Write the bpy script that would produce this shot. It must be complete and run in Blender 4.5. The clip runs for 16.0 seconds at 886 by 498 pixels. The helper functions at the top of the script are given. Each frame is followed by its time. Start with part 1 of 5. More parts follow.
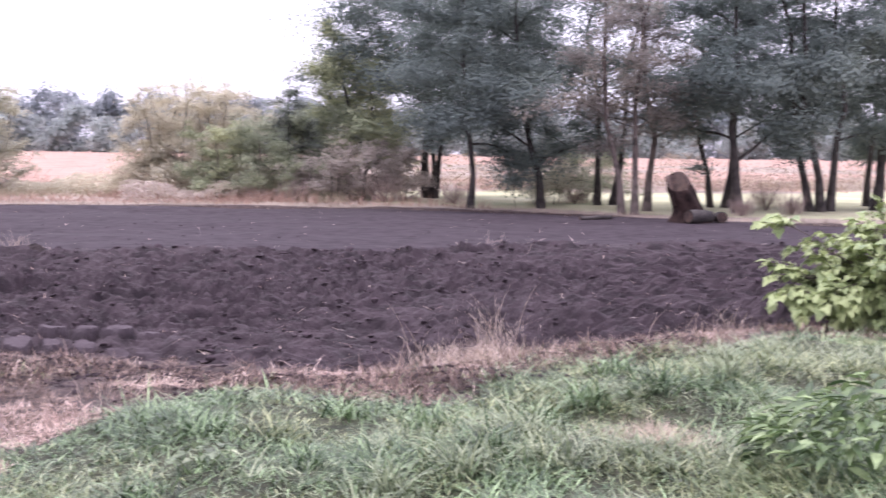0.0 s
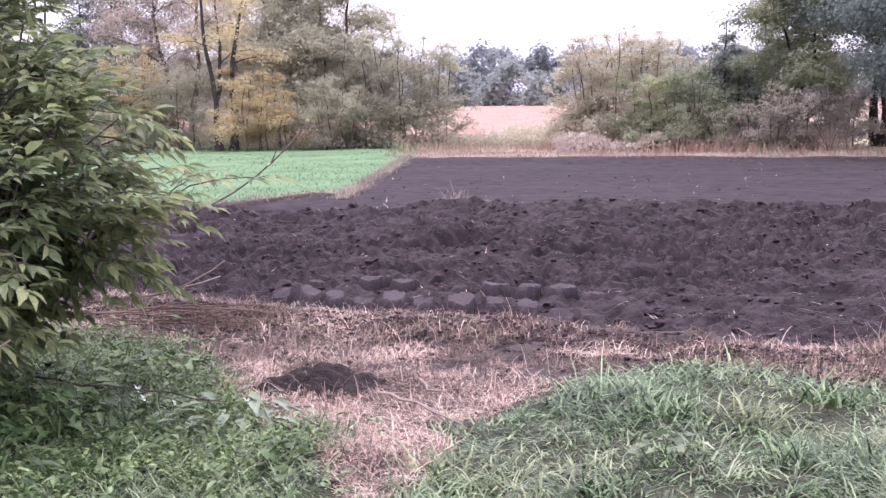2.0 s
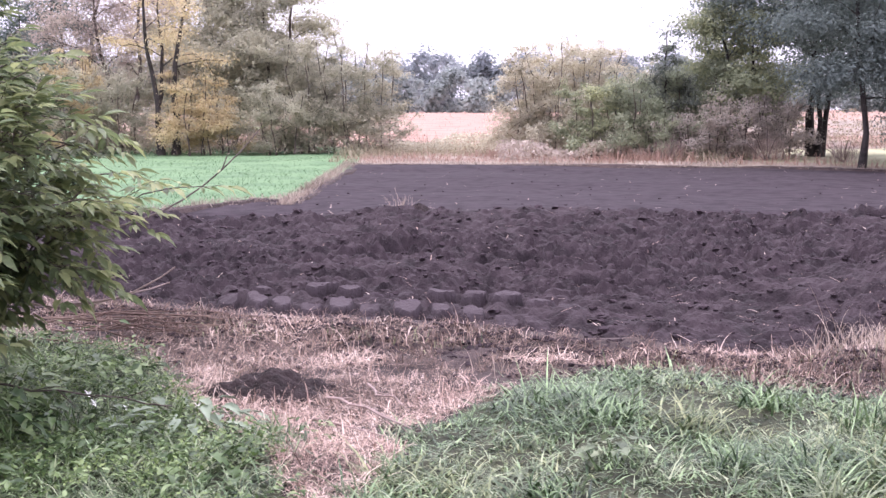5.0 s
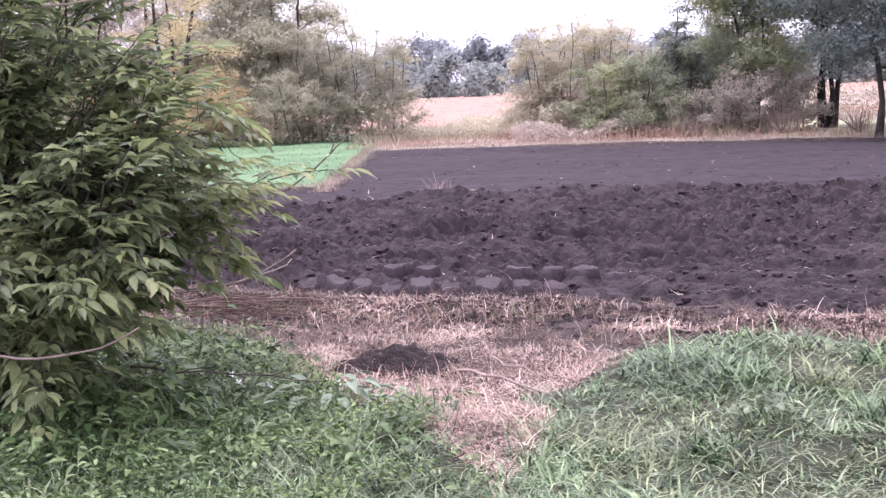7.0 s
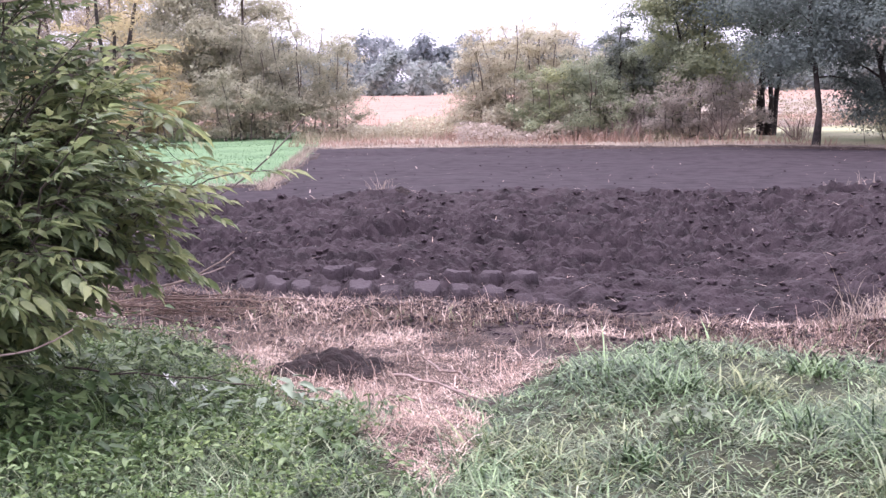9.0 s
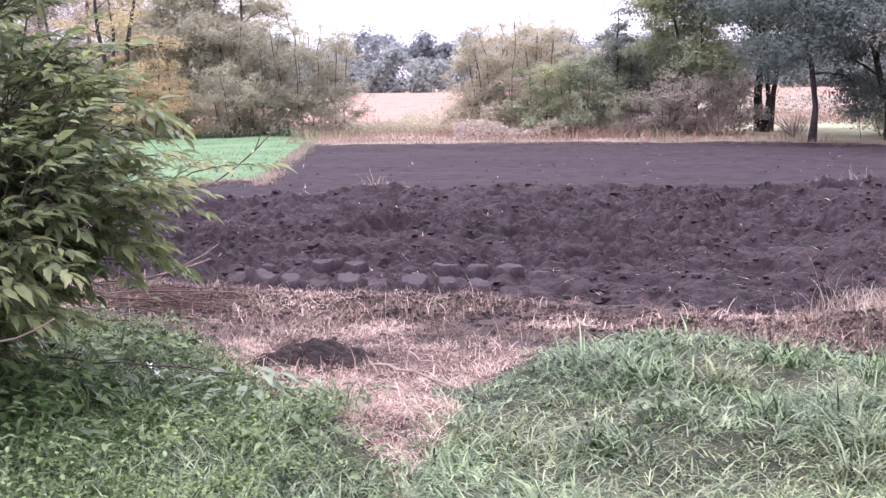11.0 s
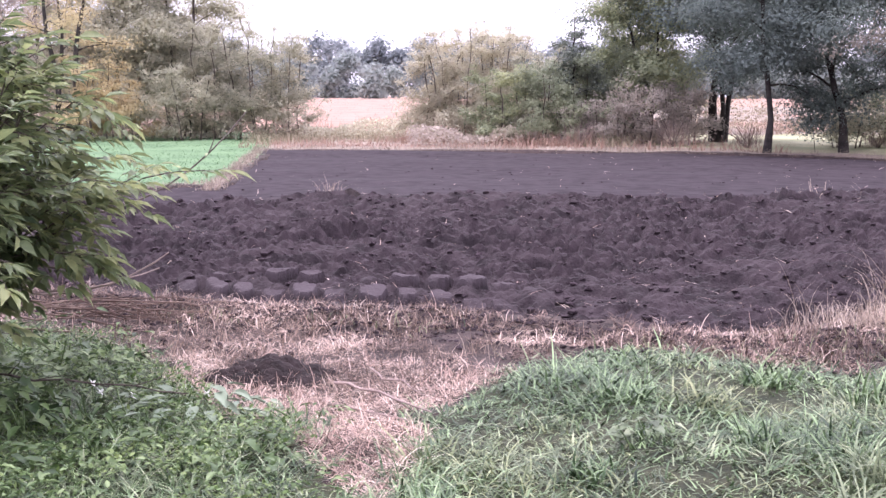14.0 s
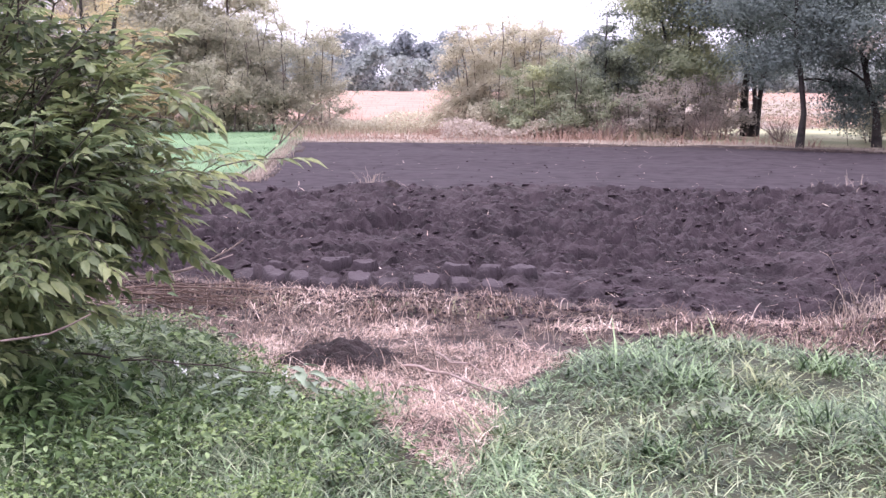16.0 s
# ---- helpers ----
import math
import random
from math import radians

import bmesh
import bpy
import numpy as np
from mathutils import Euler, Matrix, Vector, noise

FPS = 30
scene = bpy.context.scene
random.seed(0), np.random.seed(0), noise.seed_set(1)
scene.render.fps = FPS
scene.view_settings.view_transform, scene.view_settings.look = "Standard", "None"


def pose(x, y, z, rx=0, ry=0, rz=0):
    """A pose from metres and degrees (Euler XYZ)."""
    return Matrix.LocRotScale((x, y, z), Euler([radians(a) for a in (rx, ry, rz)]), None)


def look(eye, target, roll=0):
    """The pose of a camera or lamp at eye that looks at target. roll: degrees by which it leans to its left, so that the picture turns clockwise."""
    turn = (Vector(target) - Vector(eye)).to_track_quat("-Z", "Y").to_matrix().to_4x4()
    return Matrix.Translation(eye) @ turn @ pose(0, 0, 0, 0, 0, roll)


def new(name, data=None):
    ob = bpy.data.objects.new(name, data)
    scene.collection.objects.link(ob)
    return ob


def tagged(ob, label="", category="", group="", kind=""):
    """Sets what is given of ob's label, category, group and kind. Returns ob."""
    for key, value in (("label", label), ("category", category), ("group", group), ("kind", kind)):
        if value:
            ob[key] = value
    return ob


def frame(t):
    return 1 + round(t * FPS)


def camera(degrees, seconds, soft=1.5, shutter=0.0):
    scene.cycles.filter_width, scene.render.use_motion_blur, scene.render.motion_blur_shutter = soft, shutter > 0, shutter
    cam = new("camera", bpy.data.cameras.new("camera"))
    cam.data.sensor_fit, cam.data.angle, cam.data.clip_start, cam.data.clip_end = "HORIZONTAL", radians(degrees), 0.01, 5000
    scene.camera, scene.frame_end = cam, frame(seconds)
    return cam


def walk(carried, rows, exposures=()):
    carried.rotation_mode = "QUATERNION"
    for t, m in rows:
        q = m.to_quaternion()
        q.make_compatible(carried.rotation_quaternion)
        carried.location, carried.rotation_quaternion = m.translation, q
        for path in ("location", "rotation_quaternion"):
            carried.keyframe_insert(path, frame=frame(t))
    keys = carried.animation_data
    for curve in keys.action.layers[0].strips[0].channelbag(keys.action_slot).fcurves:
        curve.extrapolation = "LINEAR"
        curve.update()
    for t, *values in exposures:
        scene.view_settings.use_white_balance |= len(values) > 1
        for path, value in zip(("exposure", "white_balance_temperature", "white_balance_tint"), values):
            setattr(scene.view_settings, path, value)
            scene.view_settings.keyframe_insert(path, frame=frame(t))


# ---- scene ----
cam = camera(39.1, 16.0, 1.45, 0.13)
PATH = [
    (0, (0.604, -0.504, 1.621), (1.19, 1.402, 1.469), 0.7),
    (0.2, (0.654, -0.444, 1.606), (1.043, 1.512, 1.452), 0.8),
    (0.4, (0.631, -0.302, 1.604), (0.899, 1.674, 1.444), 1.5),
    (0.5, (0.659, -0.29, 1.6), (0.837, 1.695, 1.427), 1.2),
    (0.6, (0.634, -0.203, 1.605), (0.75, 1.782, 1.392), 2.1),
    (0.8, (0.683, -0.086, 1.606), (0.735, 1.897, 1.352), 2.4),
    (1, (0.681, -0.062, 1.605), (0.737, 1.918, 1.326), 1.9),
    (1.5, (0.591, 0.152, 1.589), (0.555, 2.142, 1.392), -0.4),
    (2, (0.526, 0.388, 1.586), (0.443, 2.373, 1.356), -0.7),
    (2.5, (0.573, 0.43, 1.602), (0.484, 2.418, 1.405), 0.7),
    (3, (0.612, 0.427, 1.607), (0.549, 2.416, 1.405), 0.2),
    (3.5, (0.597, 0.427, 1.6), (0.543, 2.414, 1.379), -0.1),
    (4, (0.568, 0.429, 1.6), (0.535, 2.418, 1.396), -0.5),
    (4.2, (0.552, 0.419, 1.603), (0.536, 2.408, 1.39), -0.4),
    (6.3, (0.139, 0.039, 1.61), (0.158, 2.026, 1.381), -0.0),
    (6.5, (0.033, 0.072, 1.594), (0.029, 2.057, 1.348), -0.1),
    (7, (-0.205, 0.069, 1.585), (-0.192, 2.054, 1.341), -2.1),
    (7.5, (-0.277, 0.098, 1.599), (-0.226, 2.081, 1.343), -0.6),
    (8, (-0.185, 0.052, 1.625), (-0.087, 2.039, 1.423), -0.4),
    (8.5, (-0.172, 0.049, 1.614), (-0.081, 2.031, 1.362), -0.7),
    (8.7, (-0.183, 0.045, 1.627), (-0.077, 2.027, 1.379), -0.8),
    (10.8, (-0.087, -0.092, 1.625), (0.013, 1.889, 1.371), -0.7),
    (11, (-0.063, -0.103, 1.613), (0.04, 1.878, 1.36), -0.8),
    (11.5, (-0.035, -0.093, 1.609), (0.042, 1.891, 1.373), -1.4),
    (12, (-0.053, -0.037, 1.595), (0.046, 1.942, 1.321), -1.1),
    (12.5, (-0.156, 0.19, 1.589), (-0.007, 2.167, 1.329), -1.4),
    (13, (-0.223, 0.354, 1.583), (-0.022, 2.316, 1.254), -0.9),
    (13.5, (-0.17, 0.335, 1.59), (0.038, 2.305, 1.314), 0.1),
    (14, (-0.123, 0.31, 1.59), (0.059, 2.287, 1.347), 0.1),
    (14.5, (-0.087, 0.272, 1.584), (0.071, 2.244, 1.296), -0.2),
    (15, (-0.075, 0.248, 1.588), (0.008, 2.223, 1.284), -0.3),
    (15.5, (-0.156, 0.175, 1.59), (-0.064, 2.158, 1.34), 0.8),
    (16, (-0.381, 0.068, 1.594), (-0.238, 2.047, 1.34), 0.3),
]
walk(cam, [(t, look(eye, target, roll)) for t, eye, target, roll in PATH], ((0, 1.16), (0.5, 0.9), (1.0, 0.98), (2.0, 1.08), (8.0, 1.22), (16.0, 1.24)))

# ---- world, sun ----
world = bpy.data.worlds.new("overcast_sky")
scene.world = world
world.use_nodes = True
wn, wl = world.node_tree.nodes, world.node_tree.links
sky = wn.new("ShaderNodeTexSky")
sky.sky_type, sky.sun_disc = "NISHITA", False
sky.sun_elevation, sky.sun_rotation = radians(72), radians(-20)
sky.air_density, sky.dust_density, sky.ozone_density = 1.0, 2.0, 1.0
veil = wn.new("ShaderNodeHueSaturation")
veil.inputs["Saturation"].default_value = 0.22
wl.new(sky.outputs[0], veil.inputs["Color"])
cloud = wn.new("ShaderNodeMix")
cloud.data_type = "RGBA"
cloud.inputs["Factor"].default_value = 0.85
cloud.inputs["B"].default_value = (9.0, 8.32, 10.85, 1)
wl.new(veil.outputs[0], cloud.inputs["A"])
wl.new(cloud.outputs["Result"], wn["Background"].inputs["Color"])
# an overcast sky is three times brighter overhead than at the horizon
heading, axes, climb = wn.new("ShaderNodeTexCoord"), wn.new("ShaderNodeSeparateXYZ"), wn.new("ShaderNodeMapRange")
wl.new(heading.outputs["Generated"], axes.inputs[0])
wl.new(axes.outputs["Z"], climb.inputs["Value"])
climb.inputs["To Min"].default_value, climb.inputs["To Max"].default_value = 0.075, 0.215
wl.new(climb.outputs[0], wn["Background"].inputs["Strength"])
sun = new("sun", bpy.data.lights.new("sun", "SUN"))
sun.data.energy, sun.data.angle, sun.data.color = 1.2, radians(40), (1.0, 0.96, 0.92)
sun.matrix_world = look((-2, 5.5, 18), (0, 0, 0))

# ---- numbers of the plan ----
FRONT = ([-9, -4, -2.1, -0.9, 0.2, 1.2, 1.9, 2.4, 3.0, 4.5, 6.4, 9, 14, 30],
         [12.0, 11.0, 10.4, 9.9, 9.45, 9.0, 8.7, 8.25, 8.3, 9.0, 9.7, 10.0, 10.8, 14])
FAR = ([-9, -2.0, 3.0, 5.0, 8.0, 10.0, 12.0, 14.5, 16.3, 17.3, 18.5, 21, 30],
       [38.4, 38.0, 37.4, 37.4, 36.3, 35.6, 34.3, 31.6, 28.4, 27.0, 26.0, 25.0, 22])
CROP_Y = ([-14, -4.2, -3.6, -2.2, -2.0], [17.5, 20.4, 22.0, 23.4, 38.0])
GRASS = ([-0.6, -0.1, 0.15, 0.35, 0.7, 1.0, 1.8, 2.3, 3.1, 3.7, 4.6, 6.5, 8.2, 16],
         [2.0, 4.4, 5.3, 6.2, 7.0, 7.5, 7.9, 7.4, 7.2, 8.0, 8.5, 9.1, 9.2, 9.8])
WEEDS = ([-9, -2.7, -2.0, -1.3, -1.0, -0.65, -0.3, -0.05, 0.1], [10.6, 9.2, 8.9, 8.2, 7.4, 6.6, 6.1, 5.2, 3.0])


def front(x):
    return np.interp(x, *FRONT)


def far_edge(x):
    return np.interp(x, *FAR)


def in_crop(x, y):
    return (x < -2.0) & (y > np.interp(x, *CROP_Y)) & (y < 56)


def in_grass(x, y):
    return (x > -0.6) & (y < np.interp(x, *GRASS))


def in_weeds(x, y):
    return (x < 0.1) & (y < np.interp(x, *WEEDS))


def in_soil(x, y):
    return (y > front(x)) & (y < far_edge(x)) & ~in_crop(x, y)


# ---- noise and meshes ----
def vnoise(x, y, seed=0):
    xi, yi = np.floor(x).astype(np.int64), np.floor(y).astype(np.int64)
    fx, fy = x - xi, y - yi
    fx, fy = fx * fx * (3 - 2 * fx), fy * fy * (3 - 2 * fy)

    def h(a, b):
        n = (a * 374761393 + b * 668265263 + seed * 2147483) & 0x7FFFFFFF
        n = ((n ^ (n >> 13)) * 1274126177) & 0x7FFFFFFF
        return ((n ^ (n >> 16)) & 0xFFFF) / 32767.5 - 1

    a = h(xi, yi) * (1 - fx) + h(xi + 1, yi) * fx
    b = h(xi, yi + 1) * (1 - fx) + h(xi + 1, yi + 1) * fx
    return a * (1 - fy) + b * fy


def fbm(x, y, octaves=4, seed=0):
    out, amp = 0 * x, 1.0
    for o in range(octaves):
        out = out + amp * vnoise(x * 2 ** o + 17 * o, y * 2 ** o - 9 * o, seed + o)
        amp *= 0.5
    return out


def clod_field(x, y, seed):
    """Piled clods: the upper envelope of tilted humps, one a cell, with creases where they meet."""
    xi, yi = np.floor(x).astype(np.int64), np.floor(y).astype(np.int64)
    out = np.full(x.shape, -9.0)

    def h(a, b, k):
        n = (a * 374761393 + b * 668265263 + (seed + k) * 2147483) & 0x7FFFFFFF
        n = ((n ^ (n >> 13)) * 1274126177) & 0x7FFFFFFF
        return ((n ^ (n >> 16)) & 0xFFFF) / 65535

    for dx in (-1, 0, 1):
        for dy in (-1, 0, 1):
            a, b = xi + dx, yi + dy
            ox, oy = a + h(a, b, 1) - x, b + h(a, b, 2) - y
            d = ox * ox + oy * oy
            z = h(a, b, 3) + (h(a, b, 4) - 0.5) * 0.9 * ox + (h(a, b, 5) - 0.5) * 0.9 * oy - 1.2 * d - 0.14 * np.sqrt(d)
            out = np.maximum(out, z)
    return out


def step(a, b, v):
    t = np.clip((v - a) / (b - a), 0, 1)
    return t * t * (3 - 2 * t)


def mesh_of(name, verts, faces, mats, index=None, smooth=True):
    """A mesh from arrays; faces is a list of (n, k) index arrays."""
    me = bpy.data.meshes.new(name)
    verts = np.asarray(verts, np.float32).reshape(-1, 3)
    faces = [np.asarray(f, np.int32) for f in faces if len(f)]
    counts = np.concatenate([np.full(len(f), f.shape[1], np.int32) for f in faces])
    flat = np.concatenate([f.ravel() for f in faces])
    me.vertices.add(len(verts))
    me.vertices.foreach_set("co", verts.ravel())
    me.loops.add(len(flat))
    me.loops.foreach_set("vertex_index", flat)
    me.polygons.add(len(counts))
    me.polygons.foreach_set("loop_start", np.r_[0, np.cumsum(counts)[:-1]].astype(np.int32))
    for m in mats if isinstance(mats, (list, tuple)) else [mats]:
        me.materials.append(m)
    if index is not None:
        me.polygons.foreach_set("material_index", np.asarray(index, np.int32))
    me.polygons.foreach_set("use_smooth", np.full(len(counts), smooth))
    me.update(calc_edges=True)
    me.validate()
    return me


def thing(name, label, category, at=(0, 0, 0), data=None, group="", kind=""):
    ob = new(name, data)
    ob.location = at
    return tagged(ob, label, category, group, kind)


def part(name, me, parent, label="", kind=""):
    ob = new(name, me)
    ob.parent = parent
    return tagged(ob, label, "", "", kind)


def tube(points, radii, sides=7, v0=0):
    p = np.asarray(points, float)
    r = np.asarray(radii, float)
    d = np.gradient(p, axis=0)
    d /= np.linalg.norm(d, axis=1, keepdims=True) + 1e-9
    ref = np.where(np.abs(d[:, 2:3]) > 0.9, [[1.0, 0, 0]], [[0, 0, 1.0]])
    a = np.cross(d, ref)
    a /= np.linalg.norm(a, axis=1, keepdims=True)
    b = np.cross(d, a)
    ang = np.linspace(0, 2 * np.pi, sides, endpoint=False)
    ring = p[:, None] + r[:, None, None] * (a[:, None] * np.cos(ang)[None, :, None] + b[:, None] * np.sin(ang)[None, :, None])
    n = len(p)
    i, j = np.meshgrid(np.arange(n - 1), np.arange(sides), indexing="ij")
    i, j = i.ravel(), j.ravel()
    k = (j + 1) % sides
    f = np.stack([i * sides + j, i * sides + k, (i + 1) * sides + k, (i + 1) * sides + j], 1) + v0
    return ring.reshape(-1, 3), f


def tubes_mesh(name, lines, mat, sides=6):
    vs, fs, n = [], [], 0
    for pts, rad in lines:
        v, f = tube(pts, rad, sides, n)
        vs.append(v), fs.append(f)
        n += len(v)
    return mesh_of(name, np.concatenate(vs), [np.concatenate(fs)], mat)


def blades_mesh(name, base, length, width, yaw, lean, mat, rng, droop=0.6, levels=4):
    """Many curved blades: base (n,3), lean from upright at the foot in radians, droop added along the blade."""
    n = len(base)
    t = np.linspace(0, 1, levels)
    ang = lean[:, None] + droop * (0.4 + 1.2 * rng.random((n, 1))) * t[None, :]
    seg = (length / (levels - 1))[:, None]
    out = np.concatenate([np.zeros((n, 1)), np.cumsum(np.sin(ang[:, :-1]) * seg, 1)], 1)
    up = np.concatenate([np.zeros((n, 1)), np.cumsum(np.cos(ang[:, :-1]) * seg, 1)], 1)
    cx, sx = np.cos(yaw)[:, None], np.sin(yaw)[:, None]
    twist = yaw[:, None] + np.pi / 2 + (rng.random((n, 1)) - 0.5) * 1.5
    w = width[:, None] * (1 - t[None, :] ** 1.7 * 0.92) * 0.5
    mid = np.stack([base[:, 0:1] + out * cx, base[:, 1:2] + out * sx, base[:, 2:3] + up], 2)
    side = np.stack([np.cos(twist) * w, np.sin(twist) * w, 0 * w], 2)
    v = np.stack([mid - side, mid + side], 2).reshape(n, levels * 2, 3)
    q = np.array([[2 * i, 2 * i + 1, 2 * i + 3, 2 * i + 2] for i in range(levels - 1)])
    f = (q[None] + (np.arange(n) * levels * 2)[:, None, None]).reshape(-1, 4)
    return mesh_of(name, v.reshape(-1, 3), [f], mat)


def leaf_shape(fold=0.12, sag=0.25, lobes=False):
    """A leaf along +x of length 1, folded on its midrib and drooping to its tip."""
    if lobes == "teeth":
        s = [(0, 0), (0.25, 0.2), (0.58, 0.21), (0.74, 0.115), (1, 0)]
    elif lobes:
        s = [(0, 0), (0.1, 0.2), (0.05, 0.42), (0.3, 0.3), (0.42, 0.5), (0.58, 0.26), (0.78, 0.2), (1, 0)]
    else:
        s = [(0, 0), (0.15, 0.13), (0.38, 0.22), (0.65, 0.17), (0.85, 0.07), (1, 0)]
    v, mids = [], []
    for x, y in s:
        v.append((x, 0, -sag * x * x))
    for x, y in s[1:-1]:
        v.append((x, y, -sag * x * x + fold * y * 2))
    for x, y in s[1:-1]:
        v.append((x, -y, -sag * x * x + fold * y * 2))
    n = len(s)
    q, tri = [], []
    for o, flip in ((n, 1), (n + n - 2, 0)):
        a = [(0, 1, o)] + [(n - 2, n - 1, o + n - 3)]
        tri += [t if not flip else t[::-1] for t in a]
        for i in range(1, n - 2):
            b = (i, i + 1, o + i, o + i - 1)
            q.append(b if not flip else b[::-1])
    return np.array(v, float), np.array(q), np.array(tri)


SIMPLE = (np.array([(0, 0, 0), (0.45, 0.3, 0.06), (1, 0, -0.1), (0.5, -0.3, 0.06)], float), np.array([(0, 3, 2, 1)]), np.zeros((0, 3), int))


def frames_of(dirs, rng, flat=0.6):
    """Turns whose x runs along dirs and whose z stays near up, with some roll."""
    d = dirs / (np.linalg.norm(dirs, axis=1, keepdims=True) + 1e-9)
    up = np.array([0, 0, 1.0]) + (rng.random(d.shape) - 0.5) * 2 * (1 - flat)
    y = np.cross(up, d)
    y /= np.linalg.norm(y, axis=1, keepdims=True) + 1e-9
    z = np.cross(d, y)
    return np.stack([d, y, z], 2)


def leaves_arrays(shape, pos, turns, size):
    v, q, tri = shape
    n = len(pos)
    out = np.einsum("nij,kj->nki", turns, v) * size[:, None, None] + pos[:, None]
    off = (np.arange(n) * len(v))[:, None, None]
    return out.reshape(-1, 3), [(q[None] + off).reshape(-1, 4), (tri[None] + off).reshape(-1, 3) if len(tri) else np.zeros((0, 3), int)]


TINY = (np.array([(0, 0, 0), (0.85, 0.42, 0.05), (0.95, -0.38, -0.05)], float), np.zeros((0, 4), int), np.array([(0, 2, 1)]))


def turns_of(normals, r, sag=0.25):
    """Turns whose z is the normal and whose x is a tangent that hangs a little."""
    z = normals / (np.linalg.norm(normals, axis=1, keepdims=True) + 1e-9)
    d = r.normal(0, 1, z.shape) - [0, 0, sag]
    d -= z * np.sum(d * z, 1, keepdims=True)
    d /= np.linalg.norm(d, axis=1, keepdims=True) + 1e-9
    return np.stack([d, np.cross(z, d), z], 2)


def clump_leaves(centres, radii, count, leaf, r, squash=0.75, loose=0.5):
    """Leaves laid like scales round clumps, each clump a flattened lumpy ball."""
    pick = r.choice(len(centres), count, p=radii ** 2 / (radii ** 2).sum())
    u = r.normal(0, 1, (count, 3)) + [0, 0, 0.15]
    u /= np.linalg.norm(u, axis=1, keepdims=True)
    shell = np.abs(r.normal(0.62, 0.34, count))
    pos = centres[pick] + u * (radii[pick] * shell)[:, None] * [1, 1, squash]
    nrm = u * [1, 1, 1 / squash] + [0, 0, 0.4] + r.normal(0, loose, u.shape)
    return leaves_arrays(TINY, pos, turns_of(nrm, r), r.uniform(0.6, 1.4, count) * leaf)


# ---- materials ----
def material(name, low, high, scale=4.0, rough=0.9, bump=0.3, fine=60.0, third=None, translucent=0.0, island=0.0, gloss=0.33, random_object=False, pressed=None, depth=0.02):
    m = bpy.data.materials.new(name)
    m.use_nodes = True
    n, l = m.node_tree.nodes, m.node_tree.links
    b = n["Principled BSDF"]
    b.inputs["Roughness"].default_value = rough
    b.inputs["Specular IOR Level"].default_value = gloss
    geo = n.new("ShaderNodeNewGeometry")
    big, small = n.new("ShaderNodeTexNoise"), n.new("ShaderNodeTexNoise")
    big.inputs["Scale"].default_value, small.inputs["Scale"].default_value = scale, fine
    big.inputs["Detail"].default_value, small.inputs["Detail"].default_value = 4, 3
    l.new(geo.outputs["Position"], big.inputs["Vector"]), l.new(geo.outputs["Position"], small.inputs["Vector"])
    mixv = n.new("ShaderNodeMath")
    mixv.operation = "MULTIPLY_ADD"
    l.new(small.outputs["Fac"], mixv.inputs[0])
    mixv.inputs[1].default_value = 0.45
    l.new(big.outputs["Fac"], mixv.inputs[2])
    value = mixv
    if island or random_object:
        more = n.new("ShaderNodeMath")
        more.operation = "MULTIPLY_ADD"
        if random_object:
            info = n.new("ShaderNodeObjectInfo")
            l.new(info.outputs["Random"], more.inputs[0])
        else:
            l.new(geo.outputs["Random Per Island"], more.inputs[0])
        more.inputs[1].default_value = island or 0.5
        l.new(mixv.outputs[0], more.inputs[2])
        value = more
    spread_to = island or (0.5 if random_object else 0)
    rng_node = n.new("ShaderNodeMapRange")
    rng_node.inputs["From Min"].default_value, rng_node.inputs["From Max"].default_value = 0.55 + 0.1 * spread_to, 0.9 + 0.9 * spread_to
    l.new(value.outputs[0], rng_node.inputs["Value"])
    ramp = n.new("ShaderNodeValToRGB")
    c = ramp.color_ramp.elements
    c[0].position, c[1].position = 0.0, 0.7
    c[0].color, c[1].color = (*low, 1), (*high, 1)
    if third:
        c[1].position = 0.5
        e = ramp.color_ramp.elements.new(1.0)
        e.color = (*third, 1)
    l.new(rng_node.outputs[0], ramp.inputs[0])
    colour = ramp.outputs[0]
    if pressed:
        mark, blend = n.new("ShaderNodeAttribute"), n.new("ShaderNodeMix")
        mark.attribute_name, blend.data_type = "pressed", "RGBA"
        blend.inputs["B"].default_value = (*pressed, 1)
        l.new(mark.outputs["Fac"], blend.inputs["Factor"])
        l.new(colour, blend.inputs["A"])
        colour = blend.outputs["Result"]
    l.new(colour, b.inputs["Base Color"])
    if bump:
        bp = n.new("ShaderNodeBump")
        bp.inputs["Strength"].default_value, bp.inputs["Distance"].default_value = bump, depth
        l.new(small.outputs["Fac"], bp.inputs["Height"])
        l.new(bp.outputs[0], b.inputs["Normal"])
    if translucent:
        tr, mx = n.new("ShaderNodeBsdfTranslucent"), n.new("ShaderNodeMixShader")
        mx.inputs[0].default_value = translucent
        l.new(ramp.outputs[0], tr.inputs["Color"])
        l.new(b.outputs[0], mx.inputs[1]), l.new(tr.outputs[0], mx.inputs[2])
        l.new(mx.outputs[0], n["Material Output"].inputs["Surface"])
    return m


